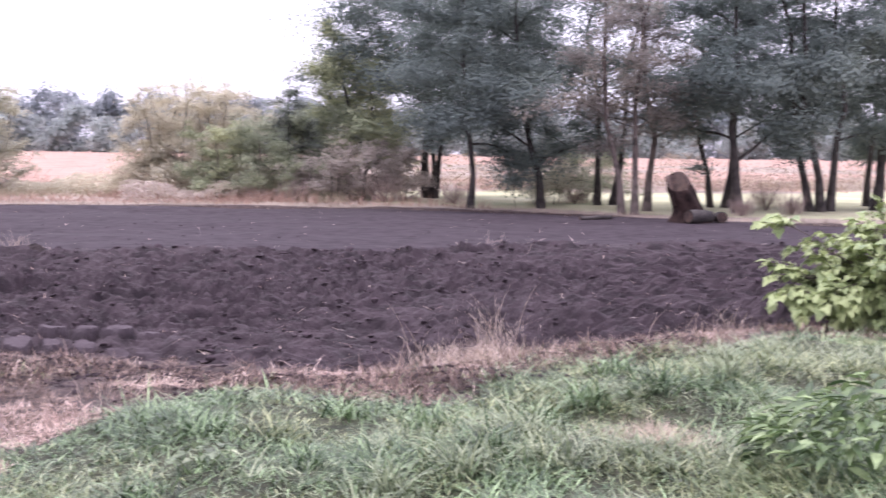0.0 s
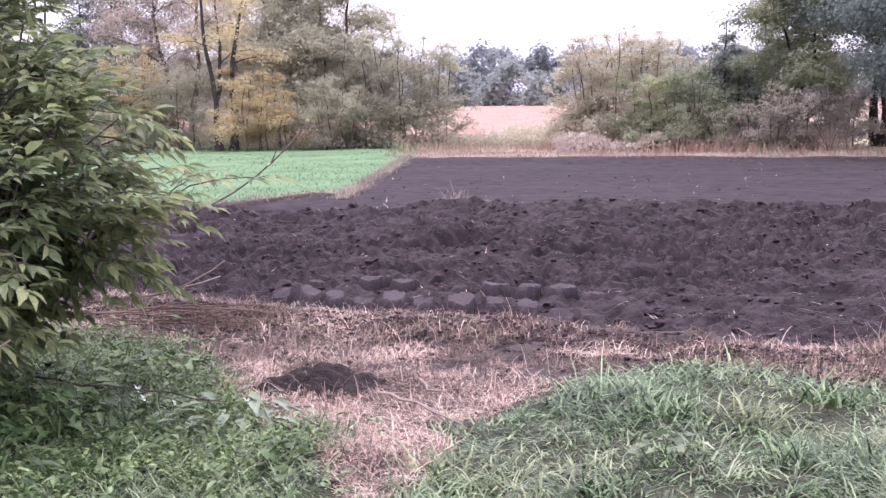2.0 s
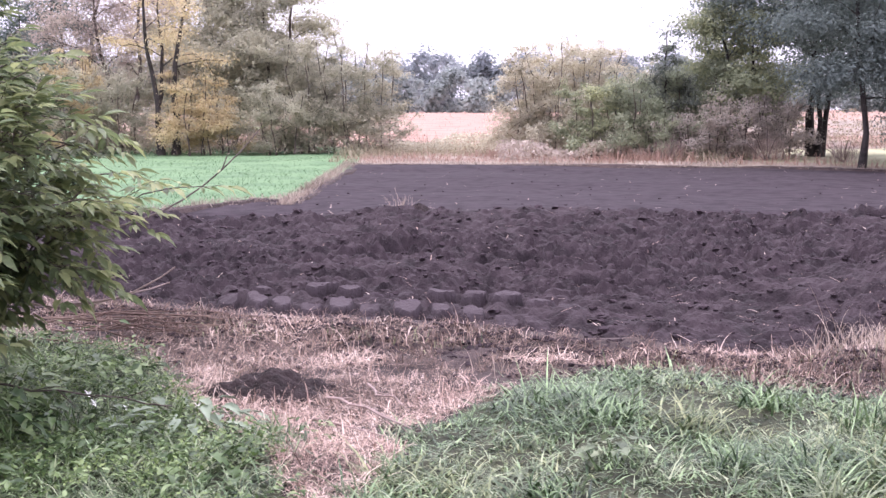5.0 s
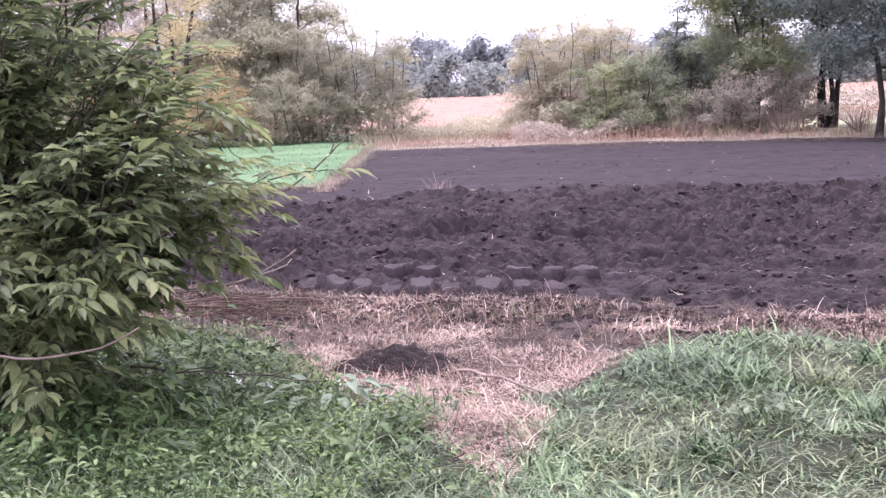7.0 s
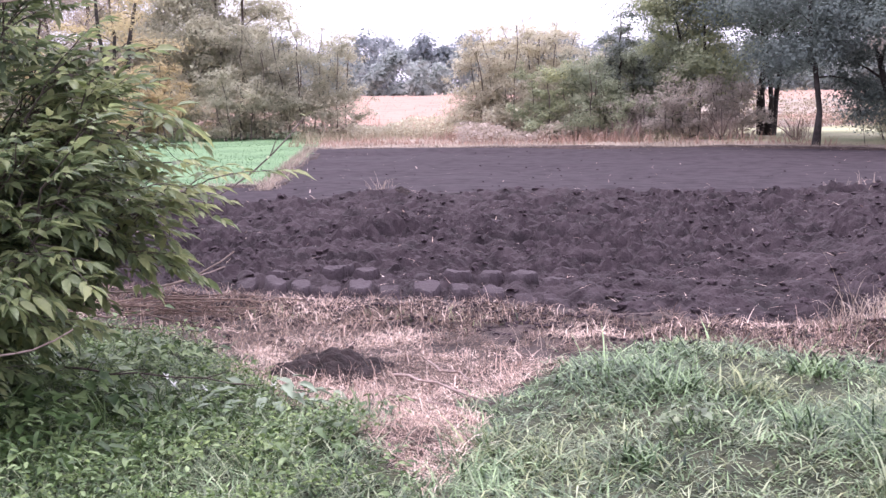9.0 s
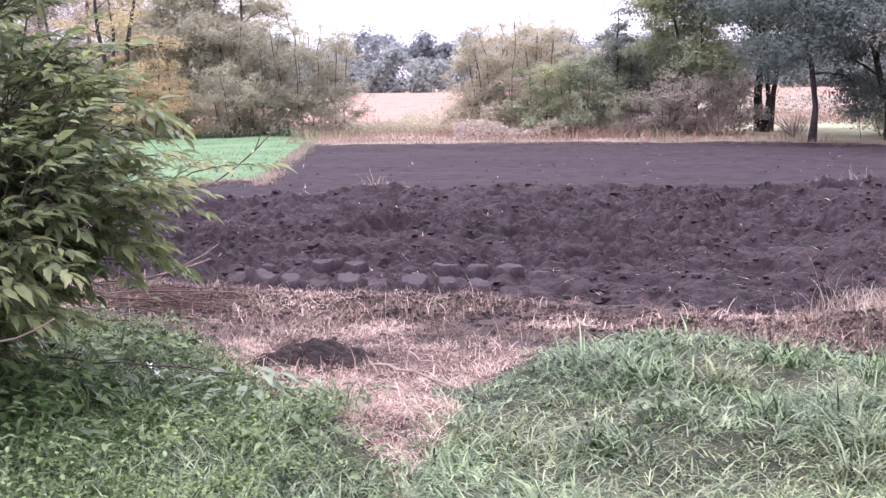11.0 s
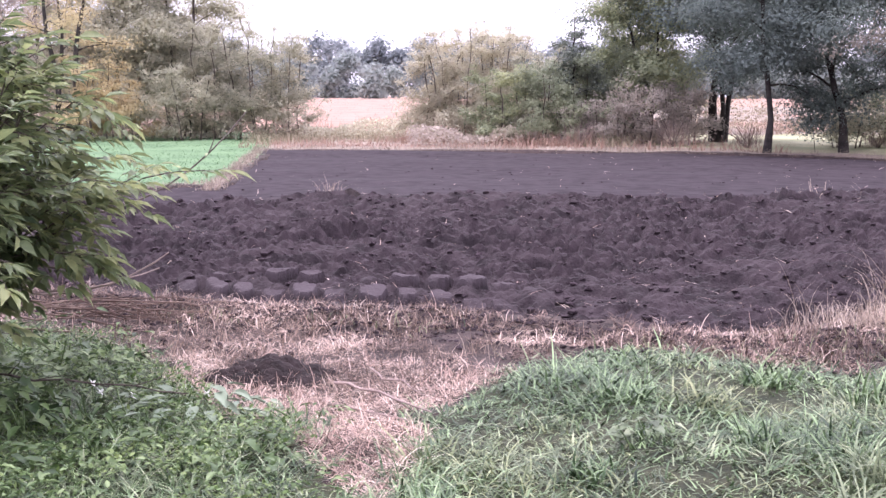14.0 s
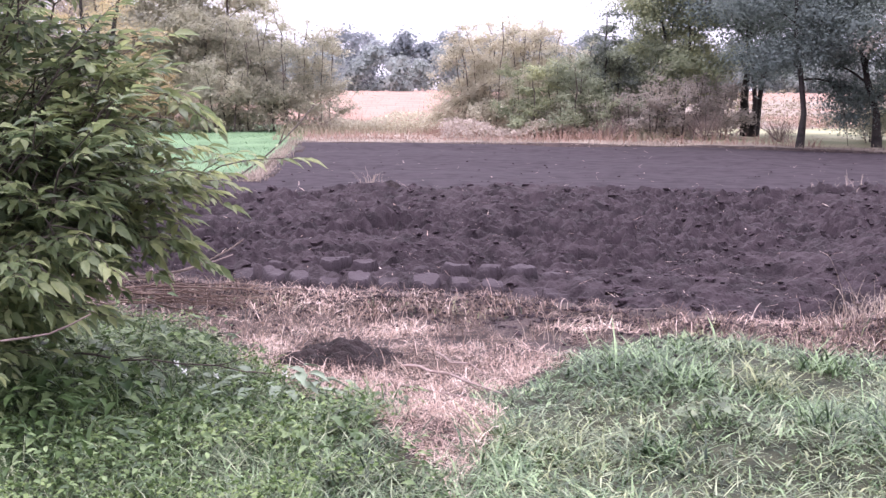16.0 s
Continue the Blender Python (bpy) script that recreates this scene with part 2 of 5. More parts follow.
M_SOIL = material("ploughed_soil", (0.019, 0.0138, 0.0164), (0.041, 0.0296, 0.0346), 3.0, 0.9, 0.6, 45, gloss=0.2, pressed=(0.07, 0.055, 0.063), depth=0.02)
M_BAND = material("harrowed_soil", (0.015, 0.011, 0.014), (0.037, 0.0273, 0.0337), 3.0, 0.95, 0.15, 30, gloss=0.15, depth=0.008)
M_CLOD = material("soil_clods", (0.025, 0.0182, 0.0215), (0.055, 0.04, 0.047), 6, 0.95, 0.8, 60, island=0.5, gloss=0.15)
M_EARTH = material("trodden_earth", (0.02, 0.0142, 0.0148), (0.06, 0.041, 0.039), 5, 0.95, 1.0, 40, depth=0.03)
M_TURF = material("turf_ground", (0.016, 0.02, 0.011), (0.045, 0.046, 0.027), 4, 0.95, 0.5, 40)
M_MEADOW = material("dry_meadow_ground", (0.225, 0.138, 0.11), (0.32, 0.2, 0.16), 0.25, 0.95, 0.4, 6)
M_MOWN = material("mown_green_ground", (0.22, 0.23, 0.13), (0.36, 0.34, 0.22), 0.3, 0.95, 0.4, 8)
M_CROPG = material("crop_ground", (0.075, 0.135, 0.066), (0.115, 0.19, 0.094), 0.6, 0.95, 0.4, 12)
M_GRASS = material("long_grass", (0.012, 0.027, 0.014), (0.072, 0.12, 0.052), 1.6, 0.38, 0, 30, (0.32, 0.43, 0.225), 0.15, 0.85)
M_GRASS_PALE = material("pale_grass", (0.04, 0.053, 0.03), (0.16, 0.2, 0.118), 1.2, 0.45, 0, 30, (0.43, 0.465, 0.3), 0.25, 0.8)
M_GRASS_WARM = material("yellowing_grass", (0.024, 0.038, 0.016), (0.112, 0.148, 0.066), 1.6, 0.45, 0, 30, (0.42, 0.44, 0.25), 0.25, 0.75)
M_STRAW = material("straw", (0.13, 0.083, 0.07), (0.47, 0.325, 0.272), 1.5, 0.6, 0, 30, (0.82, 0.68, 0.60), 0.15, 0.7)
M_BROWNSTRAW = material("old_straw", (0.035, 0.024, 0.022), (0.13, 0.085, 0.072), 1.5, 0.8, 0, 30, (0.36, 0.265, 0.22), 0.1, 0.7)
M_REED = material("dry_reed", (0.27, 0.205, 0.16), (0.5, 0.40, 0.33), 2, 0.7, 0, 30, translucent=0.15, island=0.4)
M_WEED = material("weed_leaves", (0.015, 0.034, 0.013), (0.09, 0.142, 0.052), 1.5, 0.42, 0, 30, (0.27, 0.345, 0.165), 0.3, 0.65)
M_WEED_MAT = material("tiny_weed_leaves", (0.018, 0.037, 0.013), (0.1, 0.155, 0.05), 1.8, 0.5, 0, 30, (0.25, 0.32, 0.125), 0.3, 0.6)
M_CROP = material("crop_blades", (0.058, 0.112, 0.055), (0.1, 0.17, 0.085), 0.5, 0.85, 0, 20, translucent=0.25, island=0.15)
M_MEADGRASS = material("meadow_grass", (0.22, 0.14, 0.112), (0.35, 0.232, 0.185), 0.3, 0.7, 0, 20, translucent=0.2, island=0.4)
M_TANGREEN = material("rank_grass", (0.16, 0.14, 0.09), (0.33, 0.28, 0.2), 0.3, 0.7, 0, 20, translucent=0.2, island=0.5)
M_VERGE = material("verge_grass", (0.17, 0.135, 0.11), (0.36, 0.29, 0.24), 0.3, 0.7, 0, 20, translucent=0.2, island=0.5)
M_RANK = material("rank_ground", (0.13, 0.105, 0.085), (0.26, 0.21, 0.175), 0.4, 0.95, 0.4, 8)
M_LEAF = material("maple_leaves", (0.055, 0.08, 0.042), (0.16, 0.198, 0.095), 1.2, 0.36, 0.15, 40, (0.34, 0.365, 0.175), 0.5, 0.6)
M_LEAF_ONE = material("maple_leaf_single", (0.045, 0.066, 0.034), (0.13, 0.16, 0.08), 1.2, 0.36, 0.15, 40, (0.3, 0.31, 0.15), 0.3, 0, random_object=True)
M_LIME = material("lime_leaves", (0.17, 0.22, 0.085), (0.36, 0.405, 0.19), 1.2, 0.45, 0.15, 40, translucent=0.3, random_object=True)
M_LIME_MASS = material("lime_leaf_mass", (0.11, 0.165, 0.06), (0.33, 0.385, 0.175), 1.2, 0.45, 0.15, 40, translucent=0.3, island=0.5)
M_BARK = material("bark", (0.045, 0.036, 0.032), (0.12, 0.095, 0.085), 5, 0.9, 0.6, 40)
M_BARK_DARK = material("wet_bark", (0.02, 0.017, 0.017), (0.055, 0.046, 0.044), 5, 0.9, 0.6, 40)
M_TWIG = material("bare_twigs", (0.16, 0.12, 0.11), (0.34, 0.26, 0.24), 3, 0.9, 0, 30, island=0.4)
# distant foliage: most of these colours are lifted paler to paint in haze
M_DARK = material("dark_foliage", (0.105, 0.13, 0.127), (0.17, 0.202, 0.19), 0.35, 0.6, 0, 8, (0.225, 0.26, 0.23), 0.45, 0.25, 0.15)
M_GREEN = material("green_foliage", (0.2, 0.225, 0.165), (0.29, 0.315, 0.225), 0.35, 0.6, 0, 8, (0.33, 0.345, 0.23), 0.5, 0.25, 0.15)
M_GREENTOP = material("yellowing_green_foliage", (0.21, 0.24, 0.165), (0.31, 0.335, 0.22), 0.3, 0.6, 0, 8, (0.45, 0.46, 0.26), 0.4, 0.2, 0.15)
M_DIM = material("grey_green_foliage", (0.13, 0.15, 0.13), (0.2, 0.22, 0.185), 0.35, 0.6, 0, 8, (0.25, 0.27, 0.21), 0.4, 0.2, 0.15)
M_OLIVE = material("olive_foliage", (0.34, 0.33, 0.265), (0.45, 0.435, 0.345), 0.35, 0.6, 0, 8, (0.53, 0.5, 0.39), 0.7, 0.2, 0.1)
M_TAN = material("fading_foliage", (0.41, 0.385, 0.31), (0.53, 0.49, 0.39), 0.35, 0.6, 0, 8, (0.6, 0.55, 0.41), 0.65, 0.2, 0.1)
M_YELLOW = material("yellow_foliage", (0.45, 0.365, 0.23), (0.58, 0.485, 0.31), 0.5, 0.6, 0, 8, (0.66, 0.56, 0.36), 0.6, 0.25, 0.15)
M_RUST = material("thinning_rusty_foliage", (0.36, 0.3, 0.275), (0.47, 0.4, 0.36), 0.5, 0.6, 0, 8, (0.54, 0.46, 0.37), 0.65, 0.2, 0.1)
M_THIN = material("thin_brown_foliage", (0.16, 0.148, 0.142), (0.25, 0.228, 0.212), 0.5, 0.6, 0, 8, (0.31, 0.27, 0.225), 0.5, 0.25, 0.15)
M_WITHERED = material("withered_foliage", (0.33, 0.29, 0.27), (0.43, 0.385, 0.35), 0.5, 0.6, 0, 8, (0.5, 0.445, 0.38), 0.6, 0.25, 0.1)
# aerial haze is mixed into these leaf colours as a pale blue-grey
M_WOOD_HAZE = material("far_woods", (0.215, 0.24, 0.265), (0.28, 0.305, 0.325), 0.06, 0.7, 0, 1.2, (0.34, 0.36, 0.365), 0.6, 0.15, 0.1)
M_WILLOW_HAZE = material("far_willows", (0.27, 0.3, 0.295), (0.33, 0.36, 0.35), 0.06, 0.7, 0, 1.2, (0.38, 0.405, 0.38), 0.5, 0.12, 0.1)
M_CUT = material("cut_wood", (0.028, 0.018, 0.016), (0.075, 0.047, 0.038), 6, 0.8, 0.4, 40)
M_STUMP = material("rotten_wood", (0.010, 0.0065, 0.0065), (0.032, 0.02, 0.018), 5, 0.95, 0.8, 25, gloss=0.1)
M_REEDBELT = material("faded_reeds", (0.19, 0.15, 0.12), (0.31, 0.245, 0.2), 0.3, 0.8, 0, 8, (0.36, 0.32, 0.22), 0.3, 0.25)
M_HEAP = material("fresh_moist_soil", (0.012, 0.0085, 0.009), (0.032, 0.0225, 0.0235), 9, 0.9, 0.8, 60, gloss=0.2, depth=0.02)
M_SILVER = material("silvery_leaves", (0.10, 0.14, 0.09), (0.24, 0.29, 0.21), 3, 0.6, 0.1, 40, translucent=0.2, island=0.4)
M_PETAL = material("white_petals", (0.7, 0.7, 0.68), (0.82, 0.82, 0.8), 9, 0.6, 0, 40)

# ---- ground ----
rng = np.random.default_rng(7)


def rise_z(y):
    """The meadow climbs gently towards the far woods."""
    return 1.25 * step(60.0, 240.0, y)


def ground_z(x, y):
    z = 0.03 * fbm(x * 0.7, y * 0.7, 3, 3) + 0.012 * fbm(x * 5, y * 5, 2, 5) * (np.abs(y) < 20)
    bank = np.clip((np.interp(x, *GRASS) - y) / 0.8, 0, 1) * (x > -0.4)
    z = z + 0.07 * bank * (1 + vnoise(x * 1.5, y * 1.5, 8)) * (y > 2)
    rim = np.exp(-((front(x) - 0.6 - y) / 0.6) ** 2) * (np.abs(x) < 14)
    z = z + rim * (0.065 * clod_field(x * 4, y * 5, 25) + 0.03 * fbm(x * 6, y * 6, 2, 26))
    return z * (np.hypot(x, y) < 70) + rise_z(y)


def ground():
    def lines(far, fine, a, b):
        out = [np.arange(a, b, fine)]
        lo, hi, s = a, b, fine
        left, right = [], []
        while hi < far:
            s *= 1.18
            hi, lo = hi + s, lo - s
            left.append(lo), right.append(hi)
        return np.array(left[::-1] + list(out[0]) + right)

    xs, ys = lines(3000, 0.13, -9, 12), lines(3000, 0.13, 1, 14)
    # closer lines where field, crop and meadow meet
    ys = np.unique(np.r_[ys[(ys < 14) | (ys > 60)], np.arange(14, 60, 0.45)])
    xs = np.unique(np.r_[xs[(xs < -25) | (xs > 30) | ((xs > -9) & (xs < 12))], np.arange(-25, -9, 0.4), np.arange(12, 30, 0.4)])
    gx, gy = np.meshgrid(xs, ys, indexing="ij")
    z = ground_z(gx, gy)
    inner = (gy > front(gx) + 0.25) & (gy < far_edge(gx) - 0.35) & ~in_crop(gx - 0.35, gy + 0.35) & (gx > -12) & (gx < 30)
    z = np.where(inner, -0.4, z)
    nx, ny = gx.shape
    i, j = np.meshgrid(np.arange(nx - 1), np.arange(ny - 1), indexing="ij")
    i, j = i.ravel(), j.ravel()
    f = np.stack([i * ny + j, (i + 1) * ny + j, (i + 1) * ny + j + 1, i * ny + j + 1], 1)
    cx, cy = ((gx[:-1, :-1] + gx[1:, 1:]) / 2).ravel(), ((gy[:-1, :-1] + gy[1:, 1:]) / 2).ravel()
    wob = 0.15 * fbm(cx * 2, cy * 2, 2, 9)
    idx = np.zeros(len(cx), int)
    idx[cy > 14] = 2
    idx[(cy > 27) & (cy < 50 + 3 * fbm(cx * .2, cy * .2, 2, 4)) & (cx > 10.5) & (cy > far_edge(cx) + 3)] = 3
    idx[(idx == 2) & (cx > 9) & (cy < 130) & (fbm(cx * .12, cy * .06, 3, 5) > -0.1)] = 5
    idx[(idx == 2) & (cy < 56 + 6 * fbm(cx * .15, cy * .15, 2, 4))] = 5
    idx[(cy > far_edge(cx) - 1.0) & (cy < far_edge(cx) + 0.5 + wob) & (cx > -3) & (cx < 30)] = 0
    idx[(cx > -15) & (cx < -1.4) & (cy > 13.5) & (cy < 39)] = 0
    idx[in_crop(cx + wob, cy + wob)] = 4
    idx[in_grass(cx + wob, cy + wob) | in_weeds(cx + wob, cy + wob)] = 1
    idx[(cy < 2) | ((cx < -10) & (cy < 14)) | ((cx > 14) & (cy < 14))] = 1
    me = mesh_of("ground", np.stack([gx, gy, z], 2), [f], [M_EARTH, M_TURF, M_MEADOW, M_MOWN, M_CROPG, M_RANK], idx)
    tagged(new("ground", me), "uneven field margin, turf, crop and dry meadow ground", "ground", "", "structure")


ground()


# ---- ploughed field ----
TRACK_A, TRACK_B = np.array([-2.6, 11.75]), np.array([4.2, 9.15])


def soil(x, y):
    rough = 1 - step(19.3, 20.6, y + 0.5 * fbm(x * 0.5, y * 0.5, 2, 11))
    base = 0.05 * fbm(x * 0.35, y * 0.35, 2, 21)
    wx, wy = x + 0.3 * fbm(x * 1.1, y * 1.1, 2, 33), y + 0.3 * fbm(x * 1.1, y * 1.1, 2, 37)
    rx, ry = x + 0.05 * fbm(x * 6, y * 6, 2, 34), y + 0.04 * fbm(x * 6, y * 6, 2, 38)
    lump = 0.045 * fbm(wx * 0.7, wy * 2.2, 3, 31) + 0.03 * fbm(wx * 2.6, wy * 5.0, 3, 41)
    lump = lump + 0.09 * clod_field(rx * 1.6 + 0.5 * wx, ry * 4.6, 51) + 0.085 * clod_field(rx * 4.2, ry * 9 + wy, 57) + 0.075 * clod_field(rx * 10, ry * 15, 59) - 0.17
    lump = lump * (0.8 + 0.5 * fbm(x * 0.4, y * 0.8, 2, 47)).clip(0.45, 1.3)
    rows = 0.05 * np.sin(2 * np.pi * (y + 0.38 * x * (y < 12.5) + 0.3 * fbm(x * 0.5, y * 0.6, 3, 51)) / 0.9)
    even = 0.010 * fbm(x * 0.5 + y * 0.2, y * 0.5 - x * 0.2, 2, 61)
    dd = (TRACK_B - TRACK_A) / np.linalg.norm(TRACK_B - TRACK_A)
    before = -(x - TRACK_A[0]) * dd[1] + (y - TRACK_A[1]) * dd[0]
    calm = 1 - 0.65 * (1 - step(-0.5, -0.3, before)) * (1 - step(0.5, 2.0, x))
    z = base + calm * rough * (lump + rows) + (1 - rough) * even - 0.04
    z = z + 0.13 * np.exp(-((y - 19.6 - 0.4 * fbm(x * 0.6, y * 0, 2, 71)) / 0.35) ** 2) * (0.5 + np.abs(fbm(x * 1.6, y * 1.6, 2, 73)))
    # furrow along the near edge
    edge = y - front(x)
    z = z - 0.34 * np.exp(-((edge - 0.5) / 0.32) ** 2) * step(0.4, 2.2, x)
    z = z - 0.12 * (1 - step(0, 0.18, edge)) - 0.06 * (1 - step(0, 0.25, far_edge(x) - y))
    d = (TRACK_B - TRACK_A) / np.linalg.norm(TRACK_B - TRACK_A)
    s = (x - TRACK_A[0]) * d[0] + (y - TRACK_A[1]) * d[1]
    n = -(x - TRACK_A[0]) * d[1] + (y - TRACK_A[1]) * d[0]
    span = step(0.9, 1.7, s) * (1 - step(3.7, 4.7, s))
    inside = (1 - step(0.38, 0.5, np.abs(n) + 0.06 * fbm(x * 3, y * 3, 2, 87))) * span
    # lug prints: slanted rounded pads with crumbled dark gaps, in two rows
    jag = 0.03 * fbm(x * 7, y * 7, 3, 82)
    pad = 0 * x
    for row, (mid, half, shift, slant, strength) in enumerate(((-0.02, 0.115, 0.0, 0.35, 1.0), (0.4, 0.1, 0.12, -0.5, 0.7))):
        across = n - mid + 0.03 * fbm(x * 1.5, y * 1.5, 2, 84 + row)
        u = (s + shift + slant * across + 0.03 * fbm(x * 1.3, y * 1.3, 2, 80 + row)) / 0.29
        along = np.abs((u % 1) - 0.5) * 0.29
        worn = 0.5 * vnoise(np.floor(u) * 1.7, 0 * u + row, 88)
        reach = half * (0.92 + 0.35 * worn) * np.sqrt(np.clip(1 - (along / np.where(across < 0, 0.118, 0.15)) ** 2, 0, 1))
        one = (1 - step(0.092, 0.112, along + jag)) * (1 - step(reach - 0.03, reach, np.abs(across) + jag))
        pad = np.maximum(pad, strength * (0.8 + 0.9 * worn).clip(0.3, 1) * one * span * step(-0.95, -0.2, fbm(x * 1.1, y * 1.1, 2, 86)))
    wall = -0.1 + 0.16 * step(-0.3, 0.3, n)
    z = z * (1 - 0.85 * inside) + inside * 0.85 * (wall - 0.085 + 0.06 * fbm(x * 7, y * 7, 3, 85))
    flat = wall + 0.025 + 0.05 * step(0.3, 0.5, n) + 0.004 * fbm(x * 6, y * 6, 2, 83)
    z = z * (1 - pad) + flat * pad
    return z, pad


def ploughed_field():
    root = thing("ploughed_field", "freshly ploughed dark brown soil with rough clods and a tyre track", "field", kind="structure")
    k = np.r_[np.linspace(-0.6, -0.31, 50), np.linspace(-0.3, 0.5, 580), np.linspace(0.51, 0.9, 60)]
    v = np.linspace(0, 1, 480)
    kk, vv = np.meshgrid(k, v, indexing="ij")
    y0, y1 = np.full(len(k), 9.0), np.full(len(k), 30.0)
    for _ in range(12):
        y0, y1 = 0.5 * y0 + 0.5 * front(k * (y0 + 0.5)), 0.5 * y1 + 0.5 * far_edge(k * (y1 + 0.5))
    gy = y0[:, None] * (y1 / y0)[:, None] ** vv
    gx = kk * (gy + 0.5)
    z, pad = soil(gx, gy)
    keep = ~in_crop(gx + 0.08 * vnoise(gx * 3, gy * 3, 4), gy)
    near_crop = in_crop(gx - 0.15, gy + 0.2)
    z = np.where(near_crop, np.minimum(z, 0.0), z)
    nx, ny = gx.shape
    i, j = np.meshgrid(np.arange(nx - 1), np.arange(ny - 1), indexing="ij")
    ok = (keep[:-1, :-1] & keep[1:, 1:] & keep[1:, :-1] & keep[:-1, 1:]).ravel()
    i, j = i.ravel()[ok], j.ravel()[ok]
    f = np.stack([i * ny + j, (i + 1) * ny + j, (i + 1) * ny + j + 1, i * ny + j + 1], 1)
    level = (gy[:-1, :-1].ravel()[ok] + 0.5 * vnoise(gx[:-1, :-1].ravel()[ok], gy[:-1, :-1].ravel()[ok], 6) > 20.4).astype(int)
    me = mesh_of("soil", np.stack([gx, gy, z], 2), [f], [M_SOIL, M_BAND], level, smooth=False)
    me.polygons.foreach_set("use_smooth", level.astype(bool))
    me.attributes.new("pressed", "FLOAT", "POINT").data.foreach_set("value", np.clip(pad * 1.2 - 0.1, 0, 1).astype(np.float32).ravel())
    part("soil", me, root)
    return root


def clod_mesh(seed):
    bm = bmesh.new()
    bmesh.ops.create_icosphere(bm, subdivisions=2, radius=1)
    for vert in bm.verts:
        p = vert.co
        vert.co = p * (0.75 + 0.8 * noise.noise(p * 1.3 + Vector((seed * 7, 0, 0))) + 0.35 * noise.noise(p * 3 + Vector((0, seed * 5, 0))))
        vert.co.z *= 0.7
    me = bpy.data.meshes.new("clod")
    bm.to_mesh(me)
    bm.free()
    me.materials.append(M_CLOD)
    return me


def clods(root):
    shapes = [clod_mesh(s) for s in range(6)]
    r = np.random.default_rng(3)
    x, y = r.uniform(-3, 8, 4000), r.uniform(9, 20.3, 4000)
    ok = in_soil(x, y - 0.2) & (np.abs(x) < 0.4 * y + 0.5)
    x, y = x[ok][:280], y[ok][:280]
    z, pad = soil(x, y)
    for n in range(len(x)):
        if pad[n] > 0.1:
            continue
        s = 0.02 + 0.045 * r.random() ** 2
        ob = part("clod", shapes[n % 6], root)
        ob.matrix_basis = pose(x[n], y[n], z[n] + 0.3 * s, r.uniform(-30, 30), r.uniform(-30, 30), r.uniform(0, 360)) @ Matrix.Scale(s, 4)
    # smaller crumbs over the whole field
    bm = bmesh.new()
    bmesh.ops.create_icosphere(bm, subdivisions=1, radius=1)
    bmesh.ops.dissolve_limit(bm, angle_limit=0.01, verts=bm.verts, edges=bm.edges)
    bmesh.ops.triangulate(bm, faces=bm.faces)
    base = np.array([v.co[:] for v in bm.verts])
    tri = np.array([[v.index for v in f.verts] for f in bm.faces])
    bm.free()
    n = 10500
    yy = 8.4 * (38 / 8.4) ** r.random(n)
    xx = r.uniform(-0.42, 0.75, n) * (yy + 0.5)
    rim = (yy > front(xx) - 0.75) & (yy < front(xx)) & (xx < 5)
    ok = (in_soil(xx, yy) | rim) & ((yy < 20.5) | (r.random(n) < 0.12))
    xx, yy = xx[ok], yy[ok]
    zz, pad = soil(xx, yy)
    zz = np.where(yy < front(xx), ground_z(xx, yy) + 0.01, zz)
    ok = (pad < 0.1) | (r.random(len(xx)) < 0.08)
    xx, yy, zz = xx[ok], yy[ok], zz[ok]
    rx = r.uniform(-3.5, 6, 7500)
    ry = front(rx) - np.abs(r.normal(0, 0.65, 7500))
    xx, yy, zz = np.r_[xx, rx], np.r_[yy, ry], np.r_[zz, ground_z(rx, ry) + 0.012]
    m = len(xx)
    size = (0.009 + 0.034 * r.random(m) ** 2.4) * (1 + 0.5 * (yy > 18.8) * (yy < 20.4) - 0.48 * (yy < front(xx))) * np.where(yy > 20.5, 0.7, 1)
    jit = base[None] * (0.45 + 0.9 * r.random((m, len(base), 1))) * np.array([1.2, 1, 0.65])
    v = jit * size[:, None, None] + np.stack([xx, yy, zz + 0.3 * size], 1)[:, None]
    f = (tri[None] + (np.arange(m) * len(base))[:, None, None]).reshape(-1, 3)
    part("crumbs", mesh_of("crumbs", v.reshape(-1, 3), [f], M_CLOD, smooth=False), root, "loose crumbs of dark soil", "stuff")


field = ploughed_field()
clods(field)


# ---- grass, straw, weeds ----
def spread(n, x0, x1, y0, y1, inside, r):
    x, y = r.uniform(x0, x1, n), y0 * (y1 / y0) ** r.random(n)
    ok = inside(x, y)
    return x[ok], y[ok]


def stuff(name, me, label, category):
    return tagged(new(name, me), label, category, "", "stuff")


